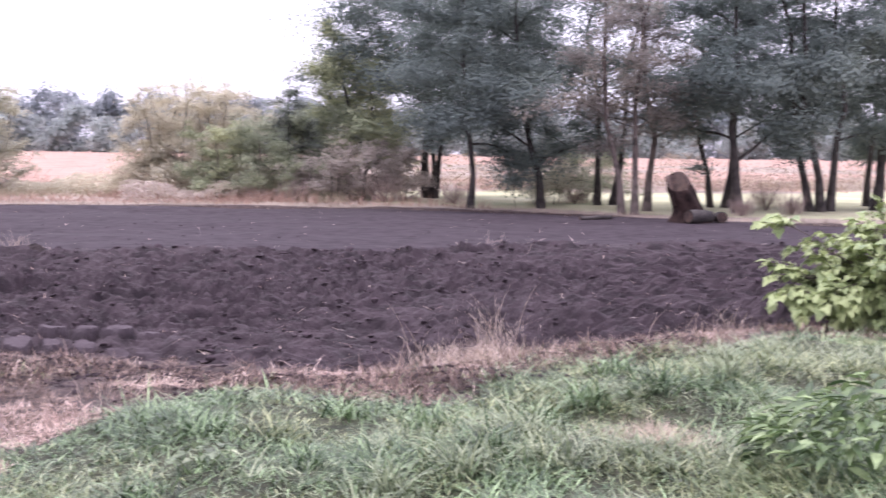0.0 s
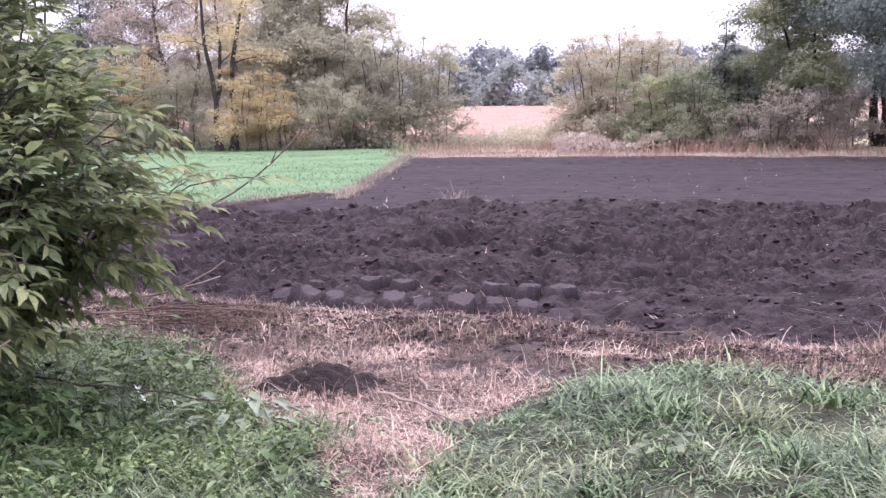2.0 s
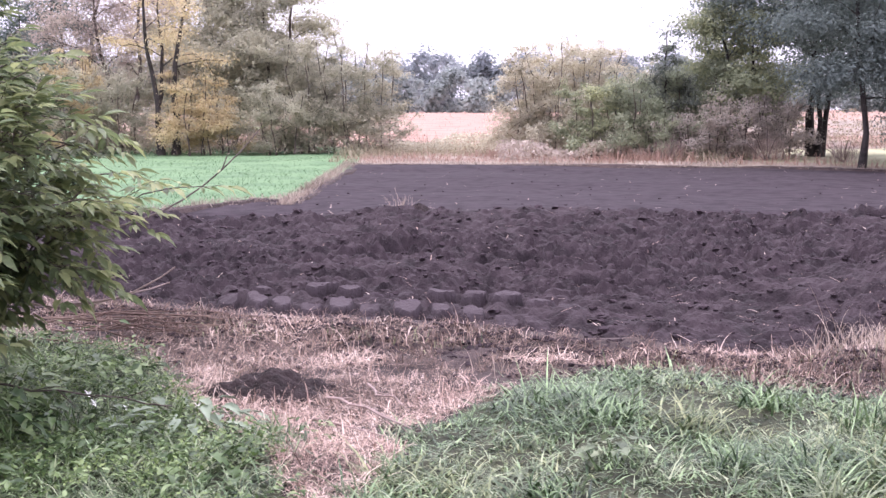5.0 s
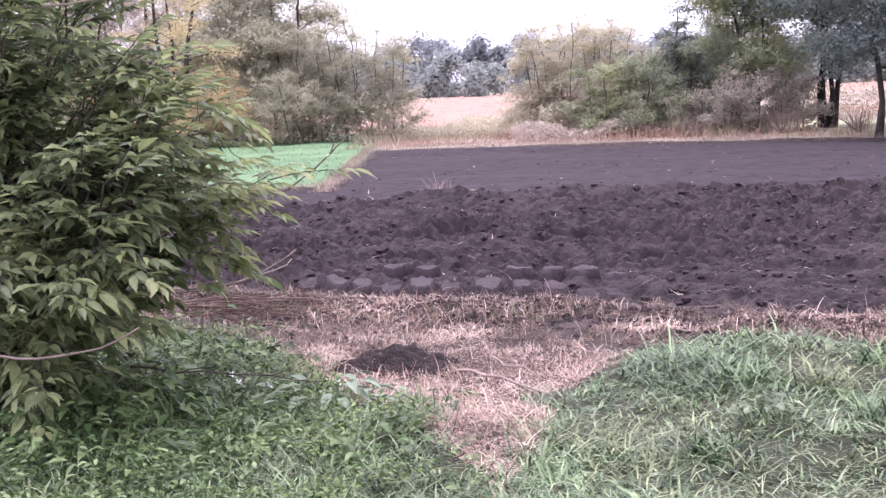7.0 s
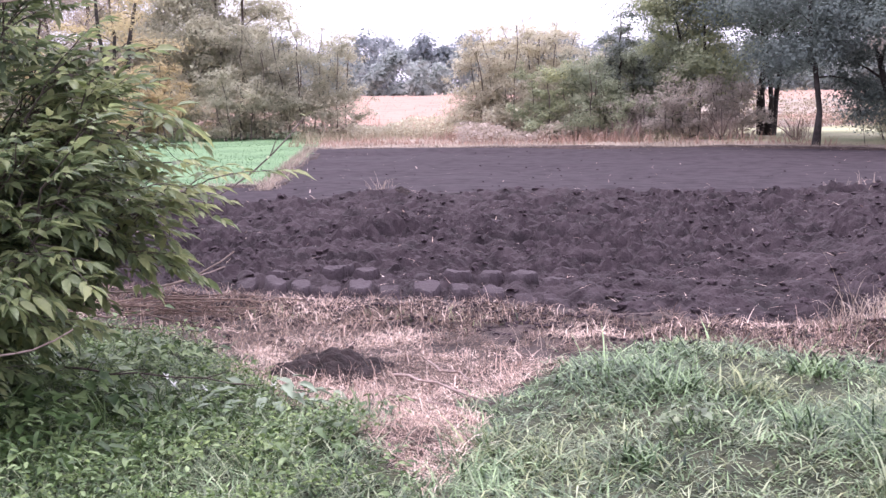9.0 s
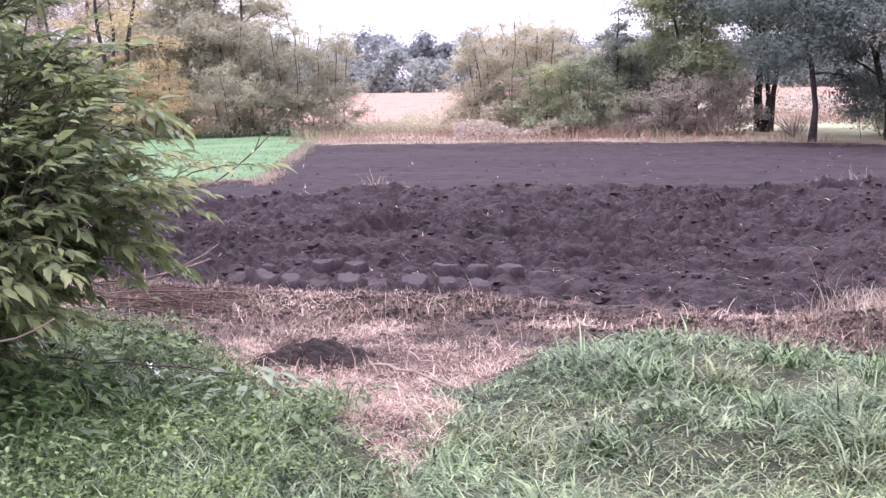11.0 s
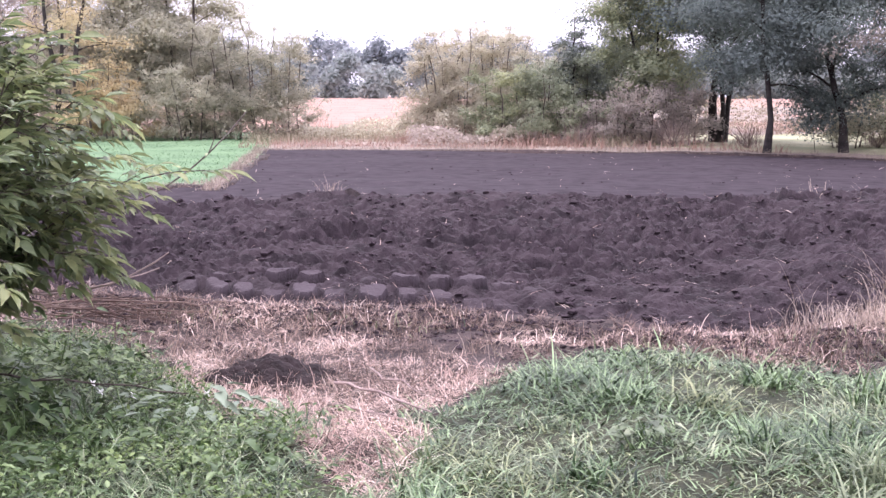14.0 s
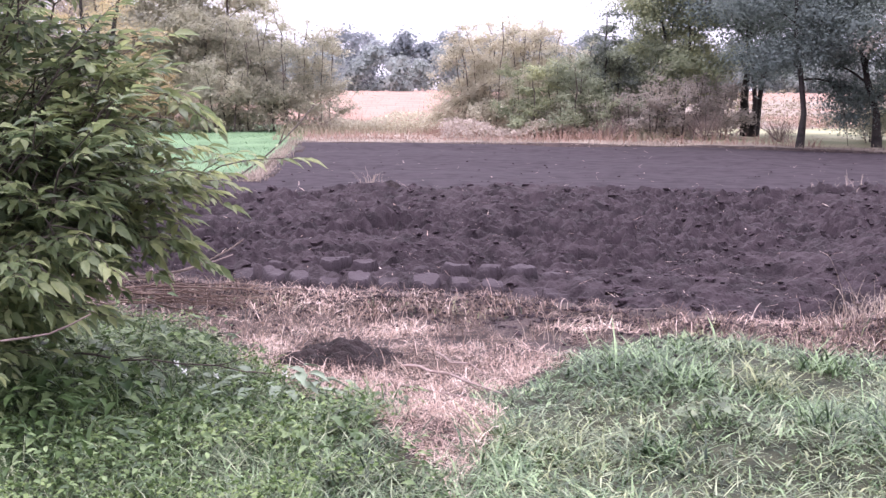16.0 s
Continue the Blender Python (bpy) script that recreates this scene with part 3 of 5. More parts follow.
def grass():
    r = np.random.default_rng(11)
    # tussocks: blades share direction and place
    tx, ty = spread(25000, -0.5, 9.5, 3.2, 9.8, lambda x, y: in_grass(x, y + 0.16 * fbm(x * 2.5, y * 2.5, 2, 2)) & (x < 0.62 * y + 3.2), r)
    per = 9
    flow = 2.2 * fbm(tx * 0.9, ty * 0.9, 2, 14) + 0.2
    x = (tx[:, None] + r.normal(0, 0.045, (len(tx), per))).ravel()
    y = (ty[:, None] + r.normal(0, 0.045, (len(tx), per))).ravel()
    yaw = (flow[:, None] + r.normal(0, 2.2, (len(tx), per))).ravel()
    tall = (0.95 + 0.75 * fbm(tx * 1.9, ty * 1.9, 2, 15) + 0.06 * np.clip(tx - 1.5, 0, 3)).clip(0.55, 2.0)
    length = np.repeat(tall, per) * (0.06 + 0.155 * r.random(len(x)) ** 1.4)
    pale = np.repeat((fbm(tx * 1.3 + 4, ty * 1.3, 2, 16) + 0.35 * (tx - 2.0) / 4 + r.normal(0, 0.35, len(tx))) > 0.84, per)
    base = np.stack([x, y, ground_z(x, y) - 0.01], 1)
    warm = ~pale & np.repeat((fbm(tx * 1.1 + 9, ty * 1.1, 3, 18) + r.normal(0, 0.25, len(tx)) + 0.1 * np.clip(tx - 1.0, 0, 3)) > 0.15, per)
    thin = np.repeat(fbm(tx * 3.2, ty * 3.2, 2, 19) > -0.35, per) | (r.random(len(x)) < 0.4)
    for name, sel, mat, label in (("long_grass", ~pale & ~warm & thin, M_GRASS, "limp green grass matted on the bank"), ("yellowing_grass", warm & thin, M_GRASS_WARM, "yellowish green grass patches on the bank"), ("pale_grass", pale & thin, M_GRASS_PALE, "pale bleached grass blades lying over")):
        me = blades_mesh(name, base[sel], length[sel], r.uniform(0.0055, 0.014, sel.sum()), yaw[sel], r.uniform(0.75, 1.6, sel.sum()), mat, r, 1.0, 3)
        stuff(name, me, label, "grass")
    # shorter grass goes on round the standpoint
    x, y = r.uniform(-7, 8, 11000), r.uniform(-4, 3.4, 11000)
    n = len(x)
    me = blades_mesh("short_grass", np.stack([x, y, ground_z(x, y) - 0.01], 1), r.uniform(0.05, 0.16, n), r.uniform(0.008, 0.018, n), r.uniform(0, 6.28, n), r.uniform(0.5, 1.5, n), M_GRASS, r, 1.0, 3)
    stuff("short_grass", me, "short trampled green grass", "grass")
    # withered strands caught in the grass
    x, y = spread(9000, -0.3, 9, 3.6, 9.6, lambda x, y: in_grass(x, y) & (x < 0.62 * y + 2) & (fbm(x * 1.7, y * 1.7, 3, 17) > 0.12), r)
    n = len(x)
    me = blades_mesh("withered_strands", np.stack([x, y, ground_z(x, y) + r.uniform(0.02, 0.09, n)], 1), r.uniform(0.05, 0.2, n), r.uniform(0.004, 0.009, n), r.uniform(0, 6.28, n), r.uniform(0.9, 1.6, n), M_GRASS_PALE, r, 0.8, 3)
    stuff("withered_strands", me, "withered pale strands caught in the grass", "grass")


def straw():
    r = np.random.default_rng(12)

    def zone(x, y):
        w = 0.12 * fbm(x * 2, y * 2, 2, 23)
        return (y < front(x) + 0.12 + w) & ~in_grass(x, y + 0.1 + w) & ~in_weeds(x, y + 0.15 + w) & (x < 0.62 * y + 4) & (fbm(x * 2.6, y * 2.6, 3, 27) > -0.6)

    x, y = spread(380000, -4, 9.5, 4.4, 10.8, zone, r)
    edge = front(x) - y
    brown = (1.2 * fbm(x * 1.6, y * 1.6, 3, 24) + 0.95 - 0.5 * edge + r.normal(0, 0.4, len(x))) > 0.1
    bare = brown & (fbm(x * 3.1, y * 3.1, 3, 30) < -0.1 + r.normal(0, 0.2, len(x))) & (edge < 1.9) & (edge > 0.2)
    x, y, brown = x[~bare], y[~bare], brown[~bare]
    base = np.stack([x, y, ground_z(x, y) + r.uniform(0, 0.025, len(x))], 1)
    for name, sel, mat, label, hi in (("straw_litter", ~brown, M_STRAW, "bright dry straw trodden flat", 0.18), ("old_straw", brown, M_BROWNSTRAW, "brown weathered straw and roots at the furrow", 0.2)):
        n = sel.sum()
        me = blades_mesh(name, base[sel], r.uniform(0.03, hi, n) * r.uniform(0.4, 1, n), r.uniform(0.002, 0.006, n), r.uniform(0, 6.28, n), np.where(r.random(n) < 0.14, r.uniform(0.4, 1.1, n), r.uniform(1.15, 1.62, n)), mat, r, 0.35, 3)
        stuff(name, me, label, "straw")
    # curled bleached stalks lying proud of the litter
    x, y = spread(16000, -3, 9.5, 5.2, 10.6, lambda x, y: zone(x, y) & (fbm(x * 2.2, y * 2.2, 2, 28) > -0.1), r)
    n = len(x)
    me = blades_mesh("curled_stalks", np.stack([x, y, ground_z(x, y) + 0.01], 1), r.uniform(0.06, 0.22, n), r.uniform(0.003, 0.006, n), r.uniform(0, 6.28, n), r.uniform(0.2, 1.4, n), M_STRAW, r, 2.4, 5)
    stuff("curled_stalks", me, "curled bleached stalks lying over the litter", "straw")
    # matted roots and dying weeds turned up along the furrow
    x, y = spread(60000, -2.5, 9, 7, 10.6, lambda x, y: (front(x) - y > -0.1) & (front(x) - y < 0.95) & (fbm(x * 1.7, y * 1.7, 3, 32) + 0.25 * step(0.5, 2.0, x) > 0.1), r)
    n = len(x)
    green = r.random(n) < 0.08
    base = np.stack([x, y, ground_z(x, y)], 1)
    for name, sel, mat, label in (("root_tangle", ~green, M_BROWNSTRAW, "tangled brown roots turned up along the furrow"), ("dying_weeds", green, M_GRASS_WARM, "dying green weeds in the turned-up edge")):
        k = sel.sum()
        me = blades_mesh(name, base[sel], r.uniform(0.06, 0.2, k), r.uniform(0.003, 0.008, k), r.uniform(0, 6.28, k), r.uniform(0.1, 1.3, k), mat, r, 2.0, 4)
        stuff(name, me, label, "straw")
    # standing stalks along the furrow
    x, y = spread(6000, -2.5, 12, 7, 11, lambda x, y: (np.abs(front(x) - 0.25 - y) < 0.35) & (fbm(x * 1.6, y * 1.6, 2, 29) > 0.25), r)
    n = len(x)
    me = blades_mesh("stubble", np.stack([x, y, ground_z(x, y)], 1), r.uniform(0.05, 0.2, n), r.uniform(0.003, 0.006, n), r.uniform(0, 6.28, n), r.uniform(0.1, 1.3, n), M_STRAW, r, 1.4, 4)
    stuff("stubble", me, "upright dry stalks along the furrow", "straw")


def weeds():
    r = np.random.default_rng(13)
    shape = leaf_shape(0.25, 0.3)
    x, y = spread(25000, -6, 0.3, 3.4, 10.4, lambda x, y: in_weeds(x, y + 0.1 * fbm(x * 2, y * 2, 2, 33)) & (x > -0.45 * y - 0.6) & (fbm(x * 2.6, y * 2.6, 2, 35) > -0.4) & ((x < -0.95) | (y > 5.7) | (fbm(x * 2, y * 2, 2, 40) > 0.3)), r)
    n = len(x)
    low = 0.09 + 0.2 * (0.5 + 0.5 * fbm(x * 1.4, y * 1.4, 2, 37)) * step(0.2, -1.0, x)
    z = ground_z(x, y) + low * r.random(n) + 0.02
    yaw = r.uniform(0, 6.28, n)
    dirs = np.stack([np.cos(yaw), np.sin(yaw), r.uniform(-0.1, 0.8, n)], 1)
    big = fbm(x * 1.8, y * 1.8, 2, 39) + r.normal(0, 0.3, n) > 0.6
    size = np.where(big, r.uniform(0.045, 0.085, n), r.uniform(0.02, 0.05, n))
    keep = ~big | (r.random(n) < 0.45)
    x, y, z, dirs, size = x[keep], y[keep], z[keep], dirs[keep], size[keep]
    v, f = leaves_arrays(shape, np.stack([x, y, z], 1), frames_of(dirs, r, 0.5), size)
    stuff("weed_leaves", mesh_of("weed_leaves", v, f, M_WEED), "low nettles and small leafy weeds", "weeds")
    # a mat of tiny leaves closing the gaps
    x, y = spread(70000, -5, 0.3, 3.6, 10.2, lambda x, y: in_weeds(x, y + 0.15 * fbm(x * 2, y * 2, 2, 33)) & (x > -0.42 * y - 0.3) & (fbm(x * 2.2, y * 2.2, 2, 36) > -0.5), r)
    n = len(x)
    z = ground_z(x, y) + (0.05 + 0.09 * (0.5 + 0.5 * fbm(x * 2.4, y * 2.4, 2, 38))) * r.random(n) ** 0.6
    v, f = leaves_arrays(SIMPLE, np.stack([x, y, z], 1), frames_of(r.normal(0, 1, (n, 3)) * [1, 1, 0.5] + [0, 0, 0.3], r, 0.5), r.uniform(0.014, 0.036, n))
    stuff("weed_mat", mesh_of("weed_mat", v, f, M_WEED_MAT), "fine bright green mat of tiny weeds", "weeds")
    # thin grass through the weeds and across the path
    x, y = spread(62000, -4, 0.7, 3.4, 9.6, lambda x, y: (in_weeds(x, y) | ((x > -0.4) & (y < 6.4))) & ((x < -0.3) | (y < 5.1) | (fbm(x * 3, y * 3, 2, 44) > 0.3)) & ~in_grass(x, y + 0.3) & (x > -0.45 * y - 0.6), r)
    n = len(x)
    sel = r.random(n) < 0.5
    base = np.stack([x, y, ground_z(x, y)], 1)
    for s, mat in ((sel, M_GRASS), (~sel, M_GRASS_PALE)):
        me = blades_mesh("thin_grass", base[s], r.uniform(0.06, 0.2, s.sum()), r.uniform(0.004, 0.011, s.sum()), r.uniform(0, 6.28, s.sum()), r.uniform(0.6, 1.45, s.sum()), mat, r, 1.2, 3)
        stuff("thin_grass", me, "thin grass between the weeds", "grass")


def crop_and_meadow():
    r = np.random.default_rng(14)
    x, y = spread(36000, -20, -1.9, 19, 55, lambda x, y: in_crop(x, y) & (x > -0.42 * y), r)
    n = len(x)
    me = blades_mesh("green_crop", np.stack([x, y, 0 * x], 1), r.uniform(0.04, 0.11, n), r.uniform(0.008, 0.018, n), r.uniform(0, 6.28, n), r.uniform(0.6, 1.4, n), M_CROP, r, 0.8, 3)
    stuff("green_crop", me, "short bright green crop in the next strip", "crop")
    # dry strip between crop and ploughed soil, and round the field's far end
    x = r.uniform(-2.4, 30, 11000)
    y = far_edge(x) - 0.1 + (2.6 + 1.2 * fbm(x * .5, 0 * x, 2, 5)) * r.random(len(x)) ** 1.5
    y2 = r.uniform(22, 38.6, 5000)
    x3 = r.uniform(-9, -2.1, 4000)
    x, y = np.r_[x, r.normal(-2.15, 0.1, 5000), x3], np.r_[y, y2, np.interp(x3, *CROP_Y) + r.normal(0, 0.22, 4000)]
    n = len(x)
    me = blades_mesh("dry_verge", np.stack([x, y, 0 * x - 0.03], 1), r.uniform(0.05, 0.24, n) * np.where(x < -1.9, 0.8, 1), r.uniform(0.007, 0.015, n), r.uniform(0, 6.28, n), r.uniform(0, 1.3, n), M_VERGE, r, 0.8, 3)
    stuff("dry_verge", me, "dry tan grass along the end of the field", "grass")
    x, y = spread(60000, -25, 60, 39, 75, lambda x, y: (y > far_edge(x) + 1.5) & ~in_crop(x, y) & (fbm(x * .3, y * .3, 3, 6) > -0.3) & ((x < 9) | (y > 52)), r)
    n = len(x)
    x2 = r.uniform(-3, 13, 13000)
    y2 = far_edge(x2) + 1.2 + r.uniform(0, 16, 13000)
    near_ok = ~((x2 > 9.5) & (y2 > far_edge(x2) + 2.5))
    x, y = np.r_[x, x2[near_ok]], np.r_[y, y2[near_ok]]
    n = len(x)
    tall = 0.45 + 0.3 * fbm(x * .25, y * .25, 2, 7)
    sel = fbm(x * .2, y * .2, 2, 8) + 0.3 * (y < 55) > 0.15
    base = np.stack([x, y, rise_z(y) - 0.03], 1)
    for s, mat, name, label in ((sel, M_TANGREEN, "rank_grass", "tall rank grass, brown and green"), (~sel, M_MEADGRASS, "meadow_grass", "tall dry pinkish meadow grass")):
        k = s.sum()
        me = blades_mesh(name, base[s], (tall[s].clip(0.2, 0.9)) * r.uniform(0.4, 1.1, k), r.uniform(0.012, 0.03, k), r.uniform(0, 6.28, k), r.uniform(0, 1.0, k), mat, r, 0.6, 3)
        stuff(name, me, label, "grass")
    x, y = spread(9000, -60, 120, 75, 260, lambda x, y: (x > -0.35 * y) & (x < 0.8 * y), r)
    n = len(x)
    me = blades_mesh("far_meadow", np.stack([x, y, rise_z(y) - 0.03], 1), r.uniform(0.1, 0.25, n), r.uniform(0.02, 0.05, n), r.uniform(0, 6.28, n), r.uniform(0, 0.4, n), M_MEADGRASS, r, 0.5, 3)
    stuff("far_meadow", me, "wide dry meadow, pinkish tan", "grass")


grass()
straw()
weeds()
crop_and_meadow()


# ---- trees ----
def curve(a, b, r, wander=0.06, n=6, sag=0.0):
    a, b = np.asarray(a, float), np.asarray(b, float)
    t = np.linspace(0, 1, n)[:, None]
    p = a + (b - a) * t
    size = np.linalg.norm(b - a) * wander
    off = np.cumsum(r.normal(0, size / 2, (n, 3)), 0)
    off -= off[0]
    p = p + off * np.minimum(1, t * 3)
    p[:, 2] += sag * 4 * (t * (1 - t))[:, 0]
    return p


def tree(name, label, at, h, radius, base, mat, seed, stems=1, limbs=9, leaves=9000, leaf=0.11, girth=0.11, bark=None, group="", lean=(0, 0), droop=0.0, splay=0.25, fill=0.45, category="tree", fullness=2.1):
    """A rooted tree: stems and limbs as tapered tubes, crown as many leaf sprays round the limb ends."""
    r = np.random.default_rng(seed)
    bark = bark or M_BARK
    root = thing(name, label, category, (at[0], at[1], -0.05), group=group)
    centres = []
    for s in range(stems):
        ang = 6.28 * s / stems + r.uniform(-0.4, 0.4)
        out = splay * (stems > 1)
        foot = np.array([np.cos(ang), np.sin(ang), 0]) * out * 1.1
        top = np.array([lean[0] + np.cos(ang) * out * radius * 1.6, lean[1] + np.sin(ang) * out * radius * 1.6, h * r.uniform(0.84, 0.95)])
        p = curve(foot, top, r, 0.03, 9)
        g = girth * r.uniform(0.75, 1.1) * (1 if stems == 1 else 0.75)
        rad = g * (1 - np.linspace(0, 1, 9)) ** 0.8 + 0.012
        rad[0] *= 1.5
        trunk = part("trunk", tubes_mesh("trunk", [(p, rad)], bark, 8), root)
        count = max(3, limbs // stems)
        for k in range(count):
            f = base / h + (0.93 - base / h) * (k + r.random()) / count
            a = np.array([np.interp(f, np.linspace(0, 1, 9), p[:, c]) for c in range(3)])
            yaw = 2.4 * k + s * 1.3 + r.uniform(-0.5, 0.5)
            reach = radius * (1.0 - 0.55 * max(0, (f - 0.45) / 0.55)) * r.uniform(0.7, 1.1)
            b = a + np.array([np.cos(yaw) * reach, np.sin(yaw) * reach, reach * r.uniform(0.0, 0.55) - droop * reach])
            q = curve(a, b, r, 0.1, 6, 0.1 * reach)
            w = np.linspace(0.45 * g * (1.1 - f), 0.012, 6)
            lines = [(q, w)]
            for _ in range(3):
                m = r.integers(2, 5)
                tip = q[m] + r.normal(0, 0.35, 3) * reach + np.array([0, 0, 0.15 * reach])
                lines.append((curve(q[m], tip, r, 0.12, 4), np.linspace(w[m] * 0.6, 0.008, 4)))
                centres.append((tip, 0.34 * reach))
                centres.append((0.5 * (tip + q[m]), 0.3 * reach))
            part("limb", tubes_mesh("limb", lines, bark, 5), root)
            for m in range(2, 6):
                centres.append((q[m], (0.22 + 0.06 * m) * reach * fill / 0.45))
        centres.append((p[-1], radius * 0.35))
        centres.append((p[-2], radius * 0.4))
    c = np.array([x for x, _ in centres])
    w = np.array([x for _, x in centres])
    ok = c[:, 2] > 0.2
    v, f = clump_leaves(c[ok], w[ok], int(leaves * fullness), leaf * 0.82, r, 0.55, 0.35)
    v[:, 2] = np.maximum(v[:, 2], 0.06)
    part("crown", mesh_of("crown", v, f, mat), root, "", "stuff")
    return root


ROW = "dark trees along the field's end"
DARK = "dark green tree with a bare trunk at the field's end"
tree("tree", "many-stemmed dark green tree with a wide crown", (13.5, 43.2), 12.0, 4.0, 2.4, M_DARK, 101, 5, 32, 42000, 0.12, 0.115, M_BARK_DARK, ROW, splay=0.24)
tree("tree", DARK, (12.42, 35.2), 8.5, 2.5, 1.7, M_DARK, 102, 1, 15, 25000, 0.095, 0.09, M_BARK_DARK, ROW, (0.4, 0))
tree("tree", DARK, (14.7, 35.2), 9.5, 2.5, 1.6, M_DARK, 103, 1, 16, 25000, 0.095, 0.11, M_BARK_DARK, ROW)
tree("tree", "thin twin-stemmed tree with sparse rusty leaves", (15.7, 31.1), 8.5, 1.7, 1.9, M_THIN, 104, 2, 16, 9500, 0.09, 0.11, M_BARK, ROW, splay=0.2, fullness=1.5)
tree("tree", "slender young tree with sparse leaves", (17.2, 33.0), 8.5, 1.8, 2.0, M_THIN, 105, 1, 14, 8000, 0.09, 0.10, M_BARK, ROW, fullness=1.5)
tree("tree", DARK, (19.3, 31.4), 8.5, 2.2, 1.9, M_DARK, 106, 1, 12, 19000, 0.1, 0.12, M_BARK_DARK, ROW)
tree("tree", "leaning dark tree with three stems", (22.8, 32.5), 9.0, 2.6, 2.0, M_DARK, 107, 3, 15, 17000, 0.12, 0.15, M_BARK_DARK, ROW, (-0.5, 0), splay=0.3, fullness=3.0)
tree("tree", DARK, (25.5, 33.5), 9.0, 2.6, 1.8, M_DARK, 108, 1, 12, 13000, 0.12, 0.14, M_BARK_DARK, ROW, fullness=3.0)
tree("tree", DARK, (27.5, 36.5), 9.0, 2.8, 1.5, M_DARK, 109, 2, 12, 13000, 0.13, 0.13, M_BARK_DARK, ROW, fullness=3.0)
tree("tree", DARK, (17.6, 37.0), 10.5, 3.0, 2.4, M_DARK, 112, 2, 16, 15000, 0.105, 0.13, M_BARK_DARK, ROW, fullness=1.0)
tree("tree", DARK, (21.2, 36.0), 10.0, 3.0, 2.2, M_DARK, 113, 2, 16, 17000, 0.105, 0.13, M_BARK_DARK, ROW)
tree("tree", "green tree with yellowing upper leaves", (10.9, 43.8), 6.4, 2.0, 1.0, M_GREENTOP, 110, 2, 20, 22000, 0.11, 0.12, M_BARK_DARK, ROW)
tree("tree", "slim upright tree with tufted branches", (8.15, 42.6), 4.9, 1.0, 1.6, M_DIM, 111, 1, 12, 3600, 0.09, 0.07, M_BARK_DARK, fullness=1.5)

SHRUB = "dense autumn shrub on the meadow's edge"
HEDGE = "shrubs behind the field"
for n, (x, y, h, w, mat, label, count) in enumerate([
    (3.9, 45.6, 3.5, 1.1, M_TAN, "pale fading willow shrub", 7000),
    (5.5, 46.3, 4.2, 1.5, M_TAN, "pale fading willow shrub", 9000),
    (4.7, 45.0, 4.1, 1.4, M_TAN, "pale fading willow shrub", 9000),
    (6.2, 45.5, 4.3, 1.5, M_TAN, "pale fading willow shrub", 9000),
    (7.4, 44.2, 3.4, 1.2, M_OLIVE, "olive shrub with yellow tips", 7000),
    (10.4, 40.6, 2.3, 1.1, M_WITHERED, "twiggy brown shrub with withered leaves", 3200),
    (11.6, 41.0, 2.3, 1.0, M_WITHERED, "twiggy brown shrub with withered leaves", 3600),
    (5.7, 42.2, 2.7, 0.9, M_GREENTOP, "yellowing green shrub on the verge", 6000),
    (7.1, 41.8, 2.6, 1.1, M_GREEN, "leafy green shrub on the verge", 6500),
    (9.0, 40.4, 1.5, 0.9, M_WITHERED, "low twiggy brown shrub with withered leaves", 3000),
    (16.2, 38.5, 1.3, 1.1, M_OLIVE, "low olive shrub under the dark trees", 3000),
    (18.2, 40.0, 1.8, 1.4, M_GREEN, "low green shrub under the dark trees", 4500),
    (8.6, 43.2, 2.9, 1.3, M_GREEN, "green shrub at the meadow's edge", 8000),
    (9.8, 44.0, 3.6, 1.4, M_GREEN, "green shrub at the meadow's edge", 8000),
    (6.4, 42.0, 1.3, 0.9, M_OLIVE, "low olive shrub on the verge", 3000),
    (8.1, 41.0, 1.5, 0.8, M_GREEN, "low green shrub on the verge", 3000),
    (-1.7, 48.0, 4.1, 1.2, M_OLIVE, "thin olive shrub with bare stems", 6500),
    (-2.9, 47.5, 4.4, 1.3, M_OLIVE, "thin olive shrub with bare stems", 7500),
    (-4.2, 48.0, 4.6, 1.5, M_OLIVE, "thin olive shrub with bare stems", 9500),
    (-8.5, 45.8, 3.2, 1.1, M_YELLOW, "bright yellow shrub at the crop's edge", 5500),
    (-7.6, 46.4, 2.5, 0.8, M_YELLOW, "bright yellow shrub at the crop's edge", 3600),
    (-5.2, 46.5, 2.6, 1.3, M_OLIVE, "olive shrub at the crop's edge", 6500),
    (-11.3, 47.5, 3.4, 1.2, M_OLIVE, "olive shrub at the crop's edge", 7000),
    (-12.9, 46.6, 4.2, 0.8, M_YELLOW, "tall thin yellow shrub", 3800),
    (-13.2, 47.5, 3.6, 1.5, M_OLIVE, "olive shrub at the crop's edge", 7000),
    (-15.5, 48.0, 4.0, 1.7, M_GREEN, "green shrub at the crop's edge", 7000),
]):
    tree("shrub", label, (x, y), h, w, 0.2, mat, 200 + n, 4, 16, int(count * 0.85), 0.085, 0.02, M_BARK, HEDGE, splay=0.4, category="shrub", fullness=2.4)

